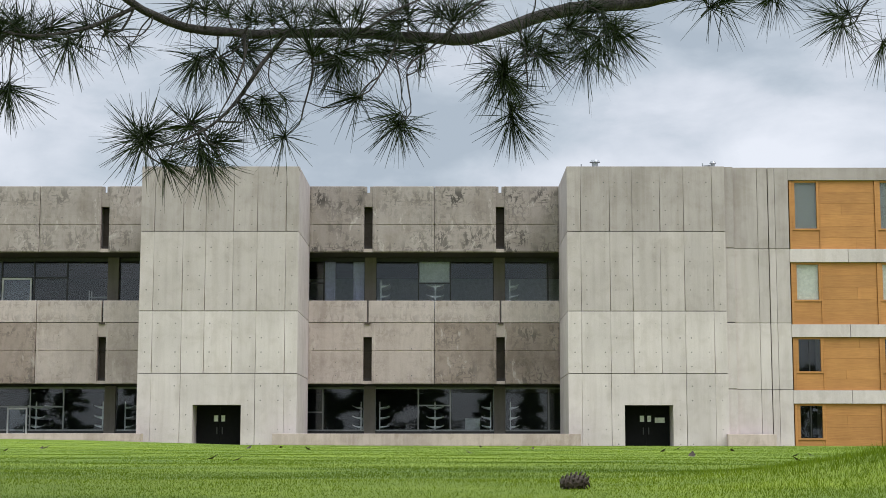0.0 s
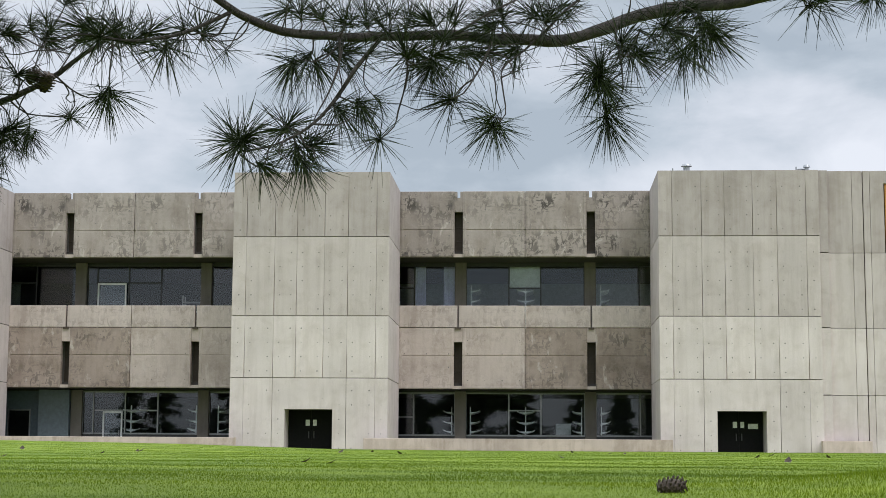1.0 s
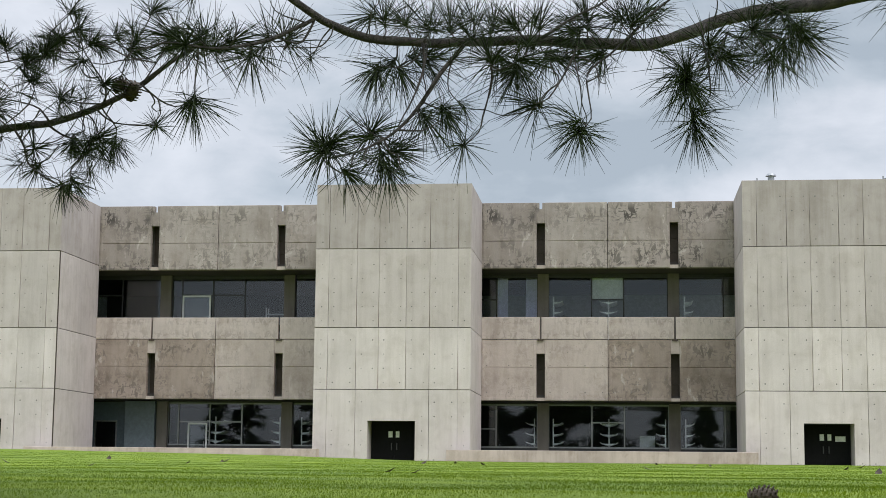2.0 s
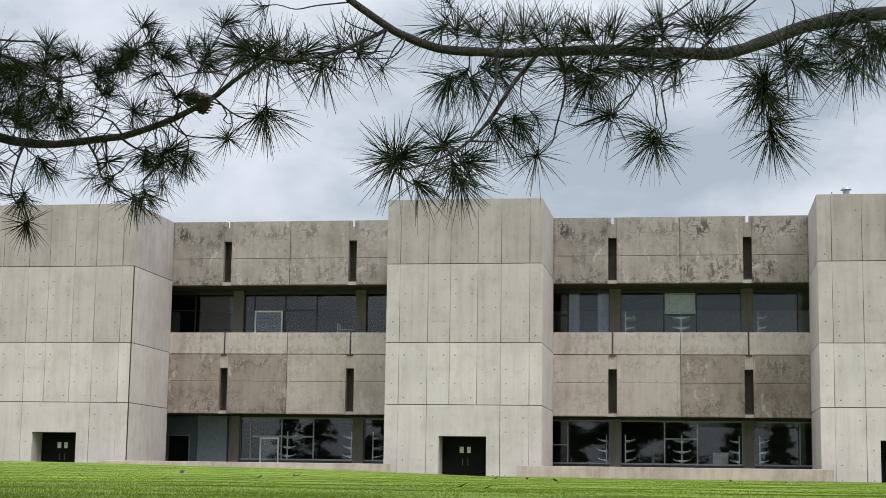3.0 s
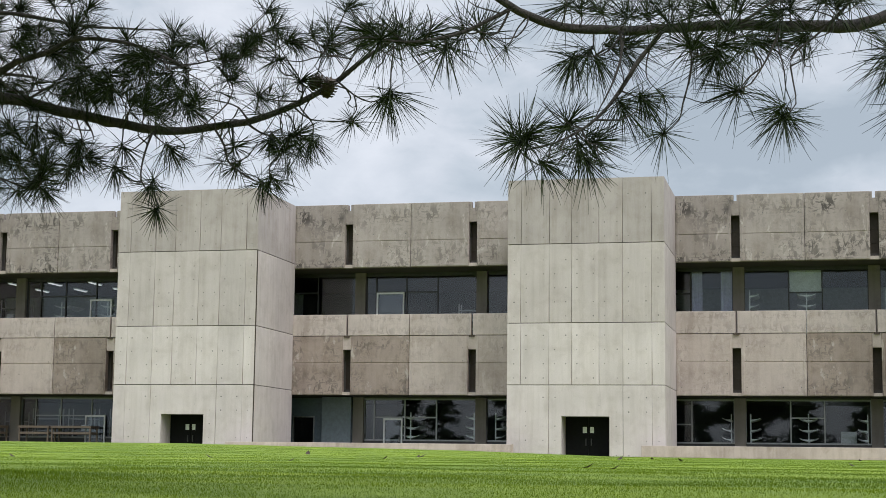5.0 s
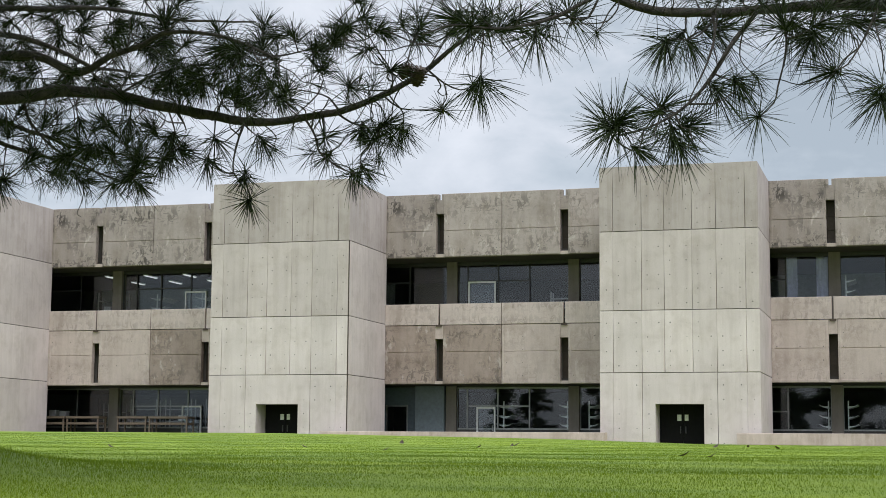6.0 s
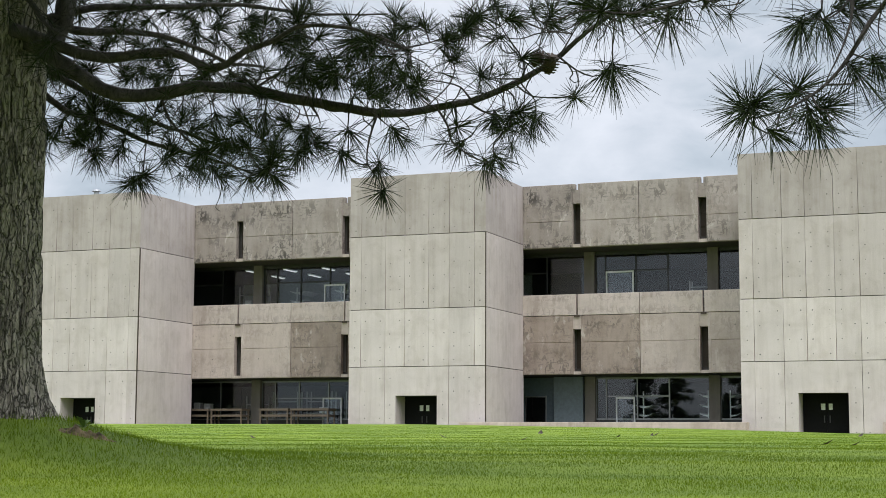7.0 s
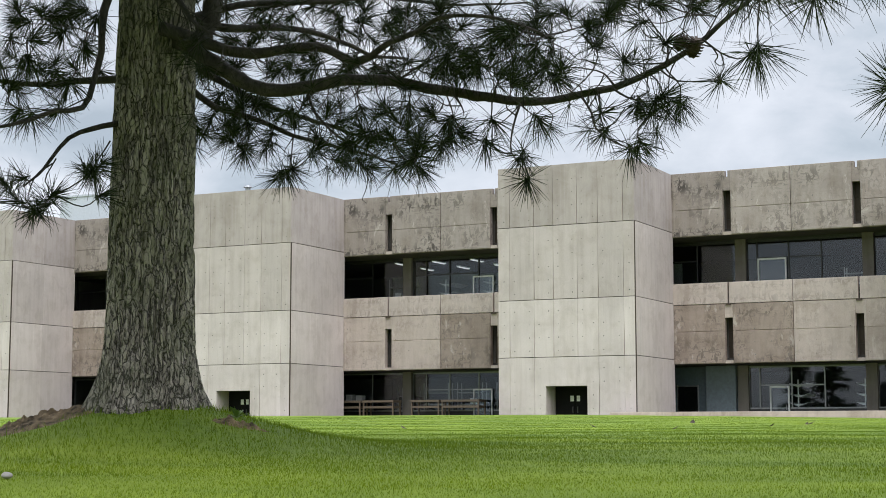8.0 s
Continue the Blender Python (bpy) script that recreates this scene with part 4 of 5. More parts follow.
clusters(side_pine, (9.34, -59.51, 1.69), (9.20, -59.03, 1.82), (9.48, -58.98, 1.88), (9.56, -59.05, 1.73), (9.65, -58.96, 1.79), (9.38, -59.00, 1.67), (9.62, -59.09, 1.65), (9.91, -58.98, 2.00), (9.80, -58.97, 1.97), (9.52, -58.99, 1.91))
clusters(side_pine, (9.37, -59.47, 1.74))
clusters(side_pine, (10.01, -59.08, 1.80), (10.38, -58.70, 2.11), (10.61, -58.72, 1.99), (10.63, -58.86, 1.90), (8.88, -59.26, 2.25), (9.03, -59.01, 2.43), (8.61, -59.27, 2.35), (8.64, -59.05, 2.38), (8.76, -59.11, 2.40), (8.63, -59.46, 1.96))
clusters(side_pine, (8.57, -59.46, 2.27), (8.36, -59.04, 2.45), (8.88, -58.90, 2.47))
clusters(side_pine, (10.29, -58.72, 2.30), (10.18, -58.62, 2.39), (10.34, -58.96, 2.31), (9.57, -58.84, 2.31), (9.61, -58.59, 2.33), (9.53, -59.07, 2.21), (10.25, -58.59, 2.30), (9.70, -58.66, 2.39), (10.36, -58.88, 2.42), (10.15, -58.63, 2.59))
clusters(side_pine, (9.54, -58.89, 2.57), (9.89, -58.65, 2.60), (10.01, -58.55, 2.65), (9.81, -59.03, 2.48), (10.47, -58.51, 2.41), (10.57, -58.48, 2.43), (10.27, -58.98, 2.49), (10.41, -58.60, 2.62), (9.78, -58.54, 2.42), (10.14, -58.98, 2.32))
clusters(side_pine, (10.73, -58.57, 2.42), (9.62, -58.60, 2.63), (9.42, -58.66, 2.65), (10.02, -58.89, 2.47))
clusters(side_pine, (11.21, -58.82, 2.18), (11.27, -58.47, 2.22), (11.29, -58.37, 2.09), (11.28, -58.43, 2.01), (11.21, -58.86, 2.25), (11.42, -58.58, 2.44), (11.53, -58.69, 2.46), (11.87, -58.60, 2.53), (11.83, -58.41, 2.62), (11.69, -58.40, 2.55))
clusters(side_pine, (11.69, -58.71, 2.34), (11.59, -58.88, 2.47), (11.90, -58.61, 2.46), (11.77, -58.59, 2.42), (11.44, -58.76, 2.33), (11.19, -58.69, 2.25), (10.83, -58.47, 2.67), (11.03, -58.39, 2.73), (10.66, -58.39, 2.71), (10.60, -58.43, 2.61))
clusters(side_pine, (10.93, -58.81, 2.54), (11.34, -58.86, 2.40), (11.76, -58.43, 2.68))
clusters(side_pine, (12.43, -58.64, 2.66), (12.51, -58.62, 2.69), (12.83, -58.32, 2.80), (13.24, -58.35, 2.61), (13.15, -58.56, 2.61), (13.42, -58.55, 2.45), (13.18, -58.70, 2.60), (12.37, -58.56, 2.75), (12.91, -58.32, 2.82))
clusters(pine, (6.09, -58.07, 2.85), (5.97, -58.13, 2.72), (6.77, -58.00, 2.80), (7.35, -58.00, 2.75), (7.23, -57.87, 2.72), (6.92, -58.16, 2.67), (6.67, -57.84, 2.69), (6.86, -57.98, 2.46), (6.71, -58.26, 2.55), (6.42, -57.90, 2.69))
clusters(pine, (6.23, -57.97, 2.53), (6.34, -58.44, 2.37), (6.51, -57.81, 2.48), (6.63, -57.82, 2.47), (6.49, -58.34, 2.32), (6.20, -58.45, 2.38), (6.40, -58.40, 2.31), (7.29, -57.64, 3.03), (7.89, -57.81, 2.99), (7.94, -57.46, 2.93))
clusters(pine, (7.45, -57.51, 2.82), (7.53, -57.41, 2.92), (8.14, -57.62, 2.80), (7.04, -57.66, 2.72), (7.66, -57.43, 2.80), (6.10, -58.41, 2.94), (6.10, -58.17, 3.04), (6.38, -58.41, 2.89), (7.45, -57.94, 2.82), (6.07, -58.48, 2.23))
clusters(pine, (6.14, -58.07, 2.06), (6.20, -57.95, 2.01), (6.09, -58.27, 1.91), (6.14, -58.51, 1.79), (5.96, -58.26, 2.13), (6.08, -58.30, 1.71), (6.30, -58.45, 1.83))
clusters(pine, (2.69, -58.30, 2.75), (2.90, -58.05, 3.29), (2.93, -58.35, 2.70), (2.86, -58.10, 2.73), (3.22, -58.37, 3.25), (2.95, -58.02, 3.43), (2.89, -58.16, 3.13), (3.21, -58.40, 3.06), (2.84, -58.51, 2.55), (2.84, -58.09, 2.83))
clusters(pine, (2.58, -58.33, 2.86), (2.88, -58.55, 3.04), (3.25, -58.25, 2.87), (3.32, -58.15, 2.68))
clusters(pine, (5.33, -56.59, 3.13), (4.50, -57.09, 2.88), (5.28, -56.60, 3.04), (4.78, -56.89, 3.07), (4.58, -56.72, 2.86), (4.31, -56.84, 2.86), (3.94, -57.01, 3.15), (4.76, -56.37, 3.57), (5.35, -56.62, 3.15), (4.86, -56.89, 3.28))
clusters(pine, (4.98, -56.69, 3.12), (4.49, -56.53, 2.92), (4.78, -56.91, 3.35), (4.97, -56.60, 3.27), (4.91, -56.85, 2.81), (3.94, -56.87, 3.25), (3.82, -57.26, 3.43), (4.48, -56.80, 2.79), (4.48, -56.80, 3.43), (4.16, -56.88, 3.47))
clusters(pine, (4.46, -57.07, 3.30), (3.54, -57.26, 3.19), (4.49, -57.04, 3.00), (5.28, -56.41, 3.39), (3.59, -57.23, 2.84), (4.62, -56.45, 3.55), (4.19, -56.77, 2.89), (4.29, -57.12, 2.84), (5.20, -56.20, 3.26), (4.66, -57.00, 3.19))
clusters(pine, (3.70, -57.42, 3.12), (3.66, -57.49, 3.38), (3.86, -57.37, 2.79), (4.72, -56.96, 3.42), (4.06, -57.31, 2.99), (4.24, -57.20, 2.77), (4.17, -57.22, 3.29), (5.00, -56.77, 3.43), (5.36, -56.59, 3.08), (4.28, -57.18, 3.05))
clusters(pine, (3.93, -57.36, 3.03), (4.41, -57.13, 2.94), (5.16, -56.18, 2.98), (4.18, -56.73, 2.83), (5.37, -56.61, 2.79), (4.91, -56.63, 2.87))
clusters(pine, (3.76, -57.46, 2.29), (4.07, -57.59, 2.32), (4.00, -57.55, 2.48), (4.02, -57.21, 2.59), (4.21, -57.32, 2.50), (4.14, -57.15, 2.50), (3.84, -57.75, 2.33), (4.07, -57.52, 2.79), (4.06, -57.38, 2.19), (3.80, -57.47, 2.79))
clusters(pine, (4.01, -57.38, 2.33), (4.14, -57.54, 2.41), (3.94, -57.39, 2.30), (3.83, -57.71, 2.15), (3.88, -57.73, 2.77), (4.17, -57.56, 2.52), (4.21, -57.45, 2.48), (3.92, -57.30, 2.67))


def crown_for_shade(tree, z0, z1, count, seed, arc=None, far=5.0, thick=42):
    """Unseen boughs higher up the trunk, with many clusters, added to shade the ground."""
    rng = random.Random(seed)
    for i in range(count):
        a = 2 * math.pi * (i * 0.381966) + rng.uniform(-0.3, 0.3)
        if arc:
            a = rng.uniform(*arc)
        z = z0 + (z1 - z0) * i / count
        reach = rng.uniform(0.5 * far, far)
        d = Vector((math.cos(a), math.sin(a), 0))
        root = Vector((tree.location.x, tree.location.y, z + 0.2))
        pts = [root + d * (reach * s) + Vector((0, 0, 0.25 * s - 0.2 * s * s)) for s in (0.05, 0.35, 0.7, 1.0)]
        limb(tree, 0.045, 0.01, *[tuple(p) for p in pts])
        places = []
        for _ in range(thick):
            s = rng.uniform(0.3, 1.05)
            p = root + d * (reach * s) + Vector((rng.uniform(-0.8, 0.8), rng.uniform(-0.8, 0.8), rng.uniform(-0.1, 0.5)))
            places.append(tuple(p))
        clusters(tree, *places, wood=[Vector(p) for p in smooth_line(pts, 0.15)])


def spray(tree, count, seed):
    """Thin crooked shoots off the lower wood, some bare, some with a small tuft at the end."""
    rng = random.Random(seed)
    wood = [q for q in NODES[tree.name] if q[1] > 0.0045 and q[0].z < 3.2 and q[0].x > 4.3]
    for _ in range(count):
        p, r = wood[rng.randrange(len(wood))]
        d = Vector((rng.uniform(-1, 1), rng.uniform(-1, 1), rng.uniform(-1.1, 0.5))).normalized()
        step, line = rng.uniform(0.06, 0.11), [p]
        for _ in range(rng.randint(3, 6)):
            d = (d + 0.55 * Vector((rng.uniform(-1, 1), rng.uniform(-1, 1), rng.uniform(-0.6, 0.9)))).normalized()
            line.append(line[-1] + d * step)
        pts = smooth_line(line, 0.03)
        m = len(pts) - 1
        tube(TWIGS[tree.name], [Vector(q) - tree.location for q in pts], [0.005 - 0.0028 * i / m for i in range(m + 1)], 5)
        if rng.random() < 0.6:
            needle_cluster(tree, line[-1], d, 34, 0.17)


spray(pine, 150, 3)
spray(side_pine, 34, 9)
crown_for_shade(pine, 5.1, 7.8, 20, 4)
crown_for_shade(side_pine, 5.1, 7.8, 18, 6)
# extra boughs out of view, placed to block light from mound and trunk
crown_for_shade(pine, 4.1, 5.0, 14, 14, (-2.4, 0.3), 4.2, 75)
crown_for_shade(pine, 4.3, 5.4, 18, 24, (-1.9, -0.3), 7.0, 85)
crown_for_shade(pine, 3.75, 4.7, 26, 31, (-2.9, -0.5), 5.5, 95)
crown_for_shade(pine, 3.35, 4.0, 12, 41, (-2.6, 0.4), 2.0, 60)
for t in (pine, side_pine):
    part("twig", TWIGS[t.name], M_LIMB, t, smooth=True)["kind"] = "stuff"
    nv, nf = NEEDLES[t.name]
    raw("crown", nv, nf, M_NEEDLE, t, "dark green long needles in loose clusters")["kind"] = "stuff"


# ---- cones ----
M_CONE = simple("cone_scales", (0.075, 0.055, 0.04), 0.75, 0.0, 0.35, 60.0)


def cone_mesh(length, radius, seed):
    """A pine cone: overlapping scales in a spiral round an egg-shaped core."""
    rng = random.Random(seed)
    bm = bmesh.new()
    bmesh.ops.create_uvsphere(bm, u_segments=12, v_segments=8, radius=1.0)
    bmesh.ops.scale(bm, vec=(radius * 0.8, radius * 0.8, length / 2), verts=bm.verts)
    n = 70
    for i in range(n):
        s = (i + 0.5) / n
        th = i * 2.39996
        h = (s - 0.5) * length
        r = radius * 0.8 * math.sqrt(max(0.02, 1 - (2 * s - 1) ** 2))
        out = Vector((math.cos(th), math.sin(th), 0.35)).normalized()
        tang = Vector((-math.sin(th), math.cos(th), 0))
        base = Vector((math.cos(th) * r * 0.9, math.sin(th) * r * 0.9, h))
        sz = 0.42 * radius * rng.uniform(0.8, 1.15)
        a, b = base + tang * sz * 0.5, base - tang * sz * 0.5
        c, d = b + out * sz * 0.9, a + out * sz * 0.9
        tip = base + out * sz * 1.25
        low = base + out * sz * 0.8 - Vector((0, 0, sz * 0.35))
        vs = [bm.verts.new(p) for p in (a, b, c, tip, d, low)]
        for q in ((0, 1, 2, 3, 4), (1, 0, 5), (2, 1, 5), (3, 2, 5), (4, 3, 5), (0, 4, 5)):
            bm.faces.new([vs[j] for j in q])
    return bm


def cone(at, length, radius, lean, name="pine_cone"):
    ob = part(name, cone_mesh(length, radius, int(at[0] * 100)), M_CONE)
    ob.matrix_world = Matrix.Translation(at) @ Euler(lean).to_matrix().to_4x4()
    return ob


tagged(cone((11.59, -58.84, float(ground_z(np.array(11.59), np.array(-58.84))) + 0.035), 0.16, 0.05, (0.1, 1.5, 0.2)), "dark fallen pine cone lying in the grass", "pine cone")
tagged(cone((7.94, -58.37, 2.3), 0.12, 0.05, (0.4, 0.5, 0)), "closed dark pine cone hanging on the limb", "pine cone")
tagged(cone((7.86, -58.36, 2.34), 0.1, 0.045, (0.2, 0.9, 0)), "closed dark pine cone hanging on the limb", "pine cone")

# ---- office wing with teak window walls ----
wing = empty("office_wing", 22.7, 0.3, 0, "concrete office wing with golden teak window walls", "building")


def wpart(name, mat, *b, label="", parent=None, chamfer=True):
    x0, x1, y0, y1, z0, z1 = b
    bx = (x0 - 22.7, x1 - 22.7, y0 - 0.3, y1 - 0.3, z0, z1)
    return part(name, S(*bx, 0.004) if chamfer else B(*bx), mat, parent or wing, label)


for (z0, z1), skin in zip(((-0.6, 2.79), (2.81, 5.62), (5.64, 8.82), (8.84, 12.37)), TOWER_SKIN):
    wpart("concrete_panel", skin, 22.69, 23.1, 0.12, 0.5, z0 + 0.02, z1)
    for a, b in ((23.11, 24.15), (24.165, 24.6), (24.64, 24.91), (24.925, 25.5)):
        wpart("concrete_panel", skin, a, b, 0.3, 0.5, z0, z1)
wpart("core", M_CORE, 22.7, 25.5, 0.5, 9.0, -0.6, 12.3)
wpart("core", M_CORE, 25.5, 38.0, 1.6, 9.0, -0.6, 12.3)
wpart("roof_edge", M_TOWER_TOP, 25.502, 38.0, 0.3, 1.6, 11.82, 12.37)
TEAK_ROWS = ((8.83, 11.81, 9.72), (5.58, 8.24, 6.64), (2.77, 5.02, 3.57), (-0.3, 2.19, 0.74))
for z0, z1 in ((8.25, 8.82), (5.03, 5.57), (2.2, 2.76)):
    for a, b in ((25.502, 28.0), (28.02, 33.0), (33.02, 38.0)):
        wpart("floor_band", M_TOWER, a, b, 0.28, 1.6, z0, z1)
M_BLIND = simple("cream_blind", (0.62, 0.57, 0.48), 0.8)
M_BLIND_GREY = simple("grey_blind", (0.2, 0.195, 0.18), 0.8)
for i, (z0, z1, zw) in enumerate(TEAK_ROWS):
    wpart("end_shadow_gap", M_DARK, 25.502, 25.56, 0.5, 0.6, z0, z1, chamfer=False)
    for c in range(3):
        x = 25.56 + c * 3.69
        win = wpart("window", M_GLASS, x + 0.24, x + 1.18, 0.44, 0.46, zw, z1 - 0.08, chamfer=False)
        for b in ((x + 0.12, x + 0.24, 0.38, 0.5, zw - 0.08, z1), (x + 1.18, x + 1.28, 0.38, 0.5, zw - 0.08, z1), (x + 0.24, x + 1.18, 0.38, 0.5, zw - 0.08, zw), (x + 0.24, x + 1.18, 0.38, 0.5, z1 - 0.08, z1)):
            wpart("window_frame", M_TEAK, *b, parent=win)
        if i >= 2:
            wpart("glazing_bar", M_STEEL_DARK, x + 0.68, x + 0.72, 0.42, 0.48, zw, z1 - 0.08, parent=win, chamfer=False)
        wpart("blind" if i < 2 else "room_wall", (M_BLIND_GREY, M_BLIND, M_DARK, M_DARK)[i], x + 0.2, x + 1.2, 0.5 if i < 2 else 1.5, 0.52 if i < 2 else 1.55, zw, z1, chamfer=False)
        wpart("teak_post", M_TEAK, x, x + 0.115, 0.36, 0.6, z0, z1)
        wpart("teak_post", M_TEAK, x + 1.285, x + 1.34, 0.39, 0.6, z0, z1)
        wpart("teak_board", M_TEAK, x + 0.12, x + 1.28, 0.42, 0.6, z0, zw - 0.085)
        n = 6 if i == 0 else 5
        for k in range(n):
            za, zb = z0 + (z1 - z0) * k / n, z0 + (z1 - z0) * (k + 1) / n
            if (k + c + i) % 3 == 0:
                xm = x + 1.345 + (0.9 if k % 2 else 1.5)
                wpart("teak_board", M_TEAK, x + 1.345, xm - 0.003, 0.42, 0.6, za + 0.0015, zb - 0.0015)
                wpart("teak_board", M_TEAK, xm + 0.003, x + 3.68, 0.42, 0.6, za + 0.0015, zb - 0.0015)
            else:
                wpart("teak_board", M_TEAK, x + 1.345, x + 3.68, 0.42, 0.6, za + 0.0015, zb - 0.0015)
        wpart("wall_lining", M_DARK, x + 1.34, x + 3.69, 0.61, 0.7, z0, z1, chamfer=False)
box_wall = part("low_retaining_wall", S(22.58, 24.61, -0.35, 0.1, -0.6, 0.9), M_WALL)
tagged(box_wall, "short low concrete wall against the office wing", "retaining wall", "low walls")

# ---- roof vents ----
M_ZINC = simple("weathered_zinc", (0.35, 0.36, 0.37), 0.45, 0.7)


def roof_vent(x, y, r, h, cap=True):
    e = empty("roof_vent", x, y, 12.375, "small grey metal roof vent on the tower roof", "roof vent", "roof vents")
    bm = bmesh.new()
    bmesh.ops.create_cone(bm, cap_ends=True, segments=14, radius1=r, radius2=r, depth=h, matrix=Matrix.Translation((0, 0, h / 2)))
    part("pipe", bm, M_ZINC, e, smooth=False)
    if cap:
        bm = bmesh.new()
        bmesh.ops.create_cone(bm, cap_ends=True, segments=14, radius1=r * 1.7, radius2=r * 1.25, depth=0.1, matrix=Matrix.Translation((0, 0, h + 0.05)))
        part("cap", bm, M_ZINC, e)


roof_vent(17.3, 1.6, 0.14, 0.46)
roof_vent(16.7, 1.6, 0.03, 0.38, False)
roof_vent(22.05, 1.6, 0.03, 0.42, False)
roof_vent(22.5, 1.6, 0.09, 0.4)
roof_vent(-15.6, 2.0, 0.03, 0.5, False)
roof_vent(-36.2, 2.0, 0.14, 0.5)
roof_vent(22.3, 1.9, 0.2, 0.36, False)


M_BLUE_LIGHT = simple("light_blue_grey_panel", (0.15, 0.19, 0.21), 0.5)


plant_room = empty("rooftop_plant_room", -57.5, 12.0, 12.05, "pale blue-grey metal plant room on the laboratory roof", "plant room")
M_CLAD = simple("pale_blue_cladding", (0.58, 0.61, 0.67), 0.5, 0.0, 0.06)
part("cladding", B(0, 8.4, 0, 4.8, 0, 3.0), M_CLAD, plant_room)
part("roof_edge", B(-0.06, 8.46, -0.06, 4.86, 3.0, 3.12), M_CLAD, plant_room)


# ---- furniture seen behind the glass ----
def reagent_shelf(x, y, z, flip=0):
    """A bench-end shelf stand: a post with cupped trays on arms to both sides."""
    e = empty("reagent_shelf", x, y, z, "white enamelled laboratory shelf stand behind the window", "shelf stand", "shelf stands")
    part("post", B(-0.025, 0.025, -0.03, 0.03, 0, 2.15), M_WHITE, e)
    for zz in (1.0, 1.42, 1.9):
        for s in (-1, 1):
            if s == flip:
                continue
            bm = bmesh.new()
            vs = [(0.02 * s, 0, zz - 0.1), (0.3 * s, 0, zz - 0.02), (0.42 * s, 0, zz + 0.05), (0.42 * s, 0, zz + 0.075), (0.3 * s, 0, zz + 0.01), (0.02 * s, 0, zz)]
            a = [bm.verts.new((p[0], 0.0, p[2])) for p in vs]
            b = [bm.verts.new((p[0], 1.8, p[2])) for p in vs]
            bm.faces.new(a)
            bm.faces.new(b[::-1])
            for i in range(6):
                bm.faces.new((a[i], b[i], b[(i + 1) % 6], a[(i + 1) % 6]))
            part("tray", bm, M_WHITE, e)
    return e


for x, fl in ((7.62, -1), (10.2, 0), (13.75, -1)):
    reagent_shelf(x, 7.65, 6.1, fl)
for x, fl in ((6.72, 1), (7.6, -1), (10.2, 0), (12.82, 1), (13.75, -1)):
    reagent_shelf(x, 7.65, 0.35, fl)
for x, fl in ((-5.45, 1), (-4.4, -1), (-8.6, 0)):
    reagent_shelf(x, 7.65, 0.35, fl)
for x in (-27.6, -25.0):
    reagent_shelf(x, 8.2, 6.0)


def curtain(x0, x1, y, z0, z1):
    n = 60
    verts, faces = [], []
    for i in range(n + 1):
        x = x0 + (x1 - x0) * i / n
        d = 0.05 * math.sin(i * 1.1) + 0.02 * math.sin(i * 2.7)
        for yy in (y + d, y + d + 0.006):
            verts += [(x, yy, z0), (x, yy, z1)]
    for i in range(n):
        k = 4 * i
        faces += [(k, k + 4, k + 5, k + 1), (k + 2, k + 3, k + 7, k + 6)]
    return tagged(raw("curtain", verts, faces, M_CURTAIN, smooth=True), "pale lavender curtain drawn aside behind the glass", "curtain", "curtains")


curtain(4.95, 5.45, 7.66, 6.1, 9.15)
curtain(6.3, 6.85, 7.66, 6.1, 9.15)

M_TIMBER = simple("pale_timber", (0.2, 0.155, 0.108), 0.6, 0.0, 0.2, 12.0)


def work_table(x, y, z, w, d):
    e = empty("timber_rack", x, y, z, "pale timber plank rack standing in the gallery", "timber rack", "timber racks")
    part("top_plank", B(0, w, 0, d, 1.57, 1.68), M_TIMBER, e)
    part("shelf", B(0.05, w - 0.05, 0.05, d - 0.05, 1.26, 1.37), M_TIMBER, e)
    for a in (0.03, w - 0.1):
        for b in (0.03, d - 0.1):
            part("leg", B(a, a + 0.07, b, b + 0.07, 0, 1.57), M_TIMBER, e)
    return e


for x, w in ((-33.6, 1.9), (-31.6, 1.9), (-28.7, 1.7), (-26.9, 2.2)):
    work_table(x, 6.2, 0.02, w, 0.9)


def steel_rack(x, y, z, w, h):
    e = empty("storage_rack", x, y, z, "open steel storage rack with white boxes", "rack", "racks")
    for a in (0, w - 0.05):
        for b in (0, 0.5):
            part("upright", B(a, a + 0.05, b, b + 0.05, 0, h), M_STEEL, e)
    for k in range(4):
        part("shelf", B(0.051, w - 0.051, 0, 0.55, 0.2 + k * h / 4.2, 0.24 + k * h / 4.2), M_STEEL, e)
    return e


steel_rack(-28.9, 8.1, 0.02, 1.5, 2.6)
steel_rack(-26.9, 8.1, 0.02, 1.5, 2.6)
steel_rack(-6.6, 9.0, 6.0, 1.3, 1.9)
steel_rack(-31.2, 8.4, 6.0, 1.6, 2.3)
steel_rack(-24.2, 8.6, 6.0, 1.2, 2.5)
steel_rack(-22.9, 8.9, 6.0, 1.4, 2.7)
steel_rack(-24.6, 8.1, 0.02, 1.5, 2.6)
steel_rack(-30.6, 8.3, 0.02, 1.4, 2.4)
rng_box = random.Random(2)
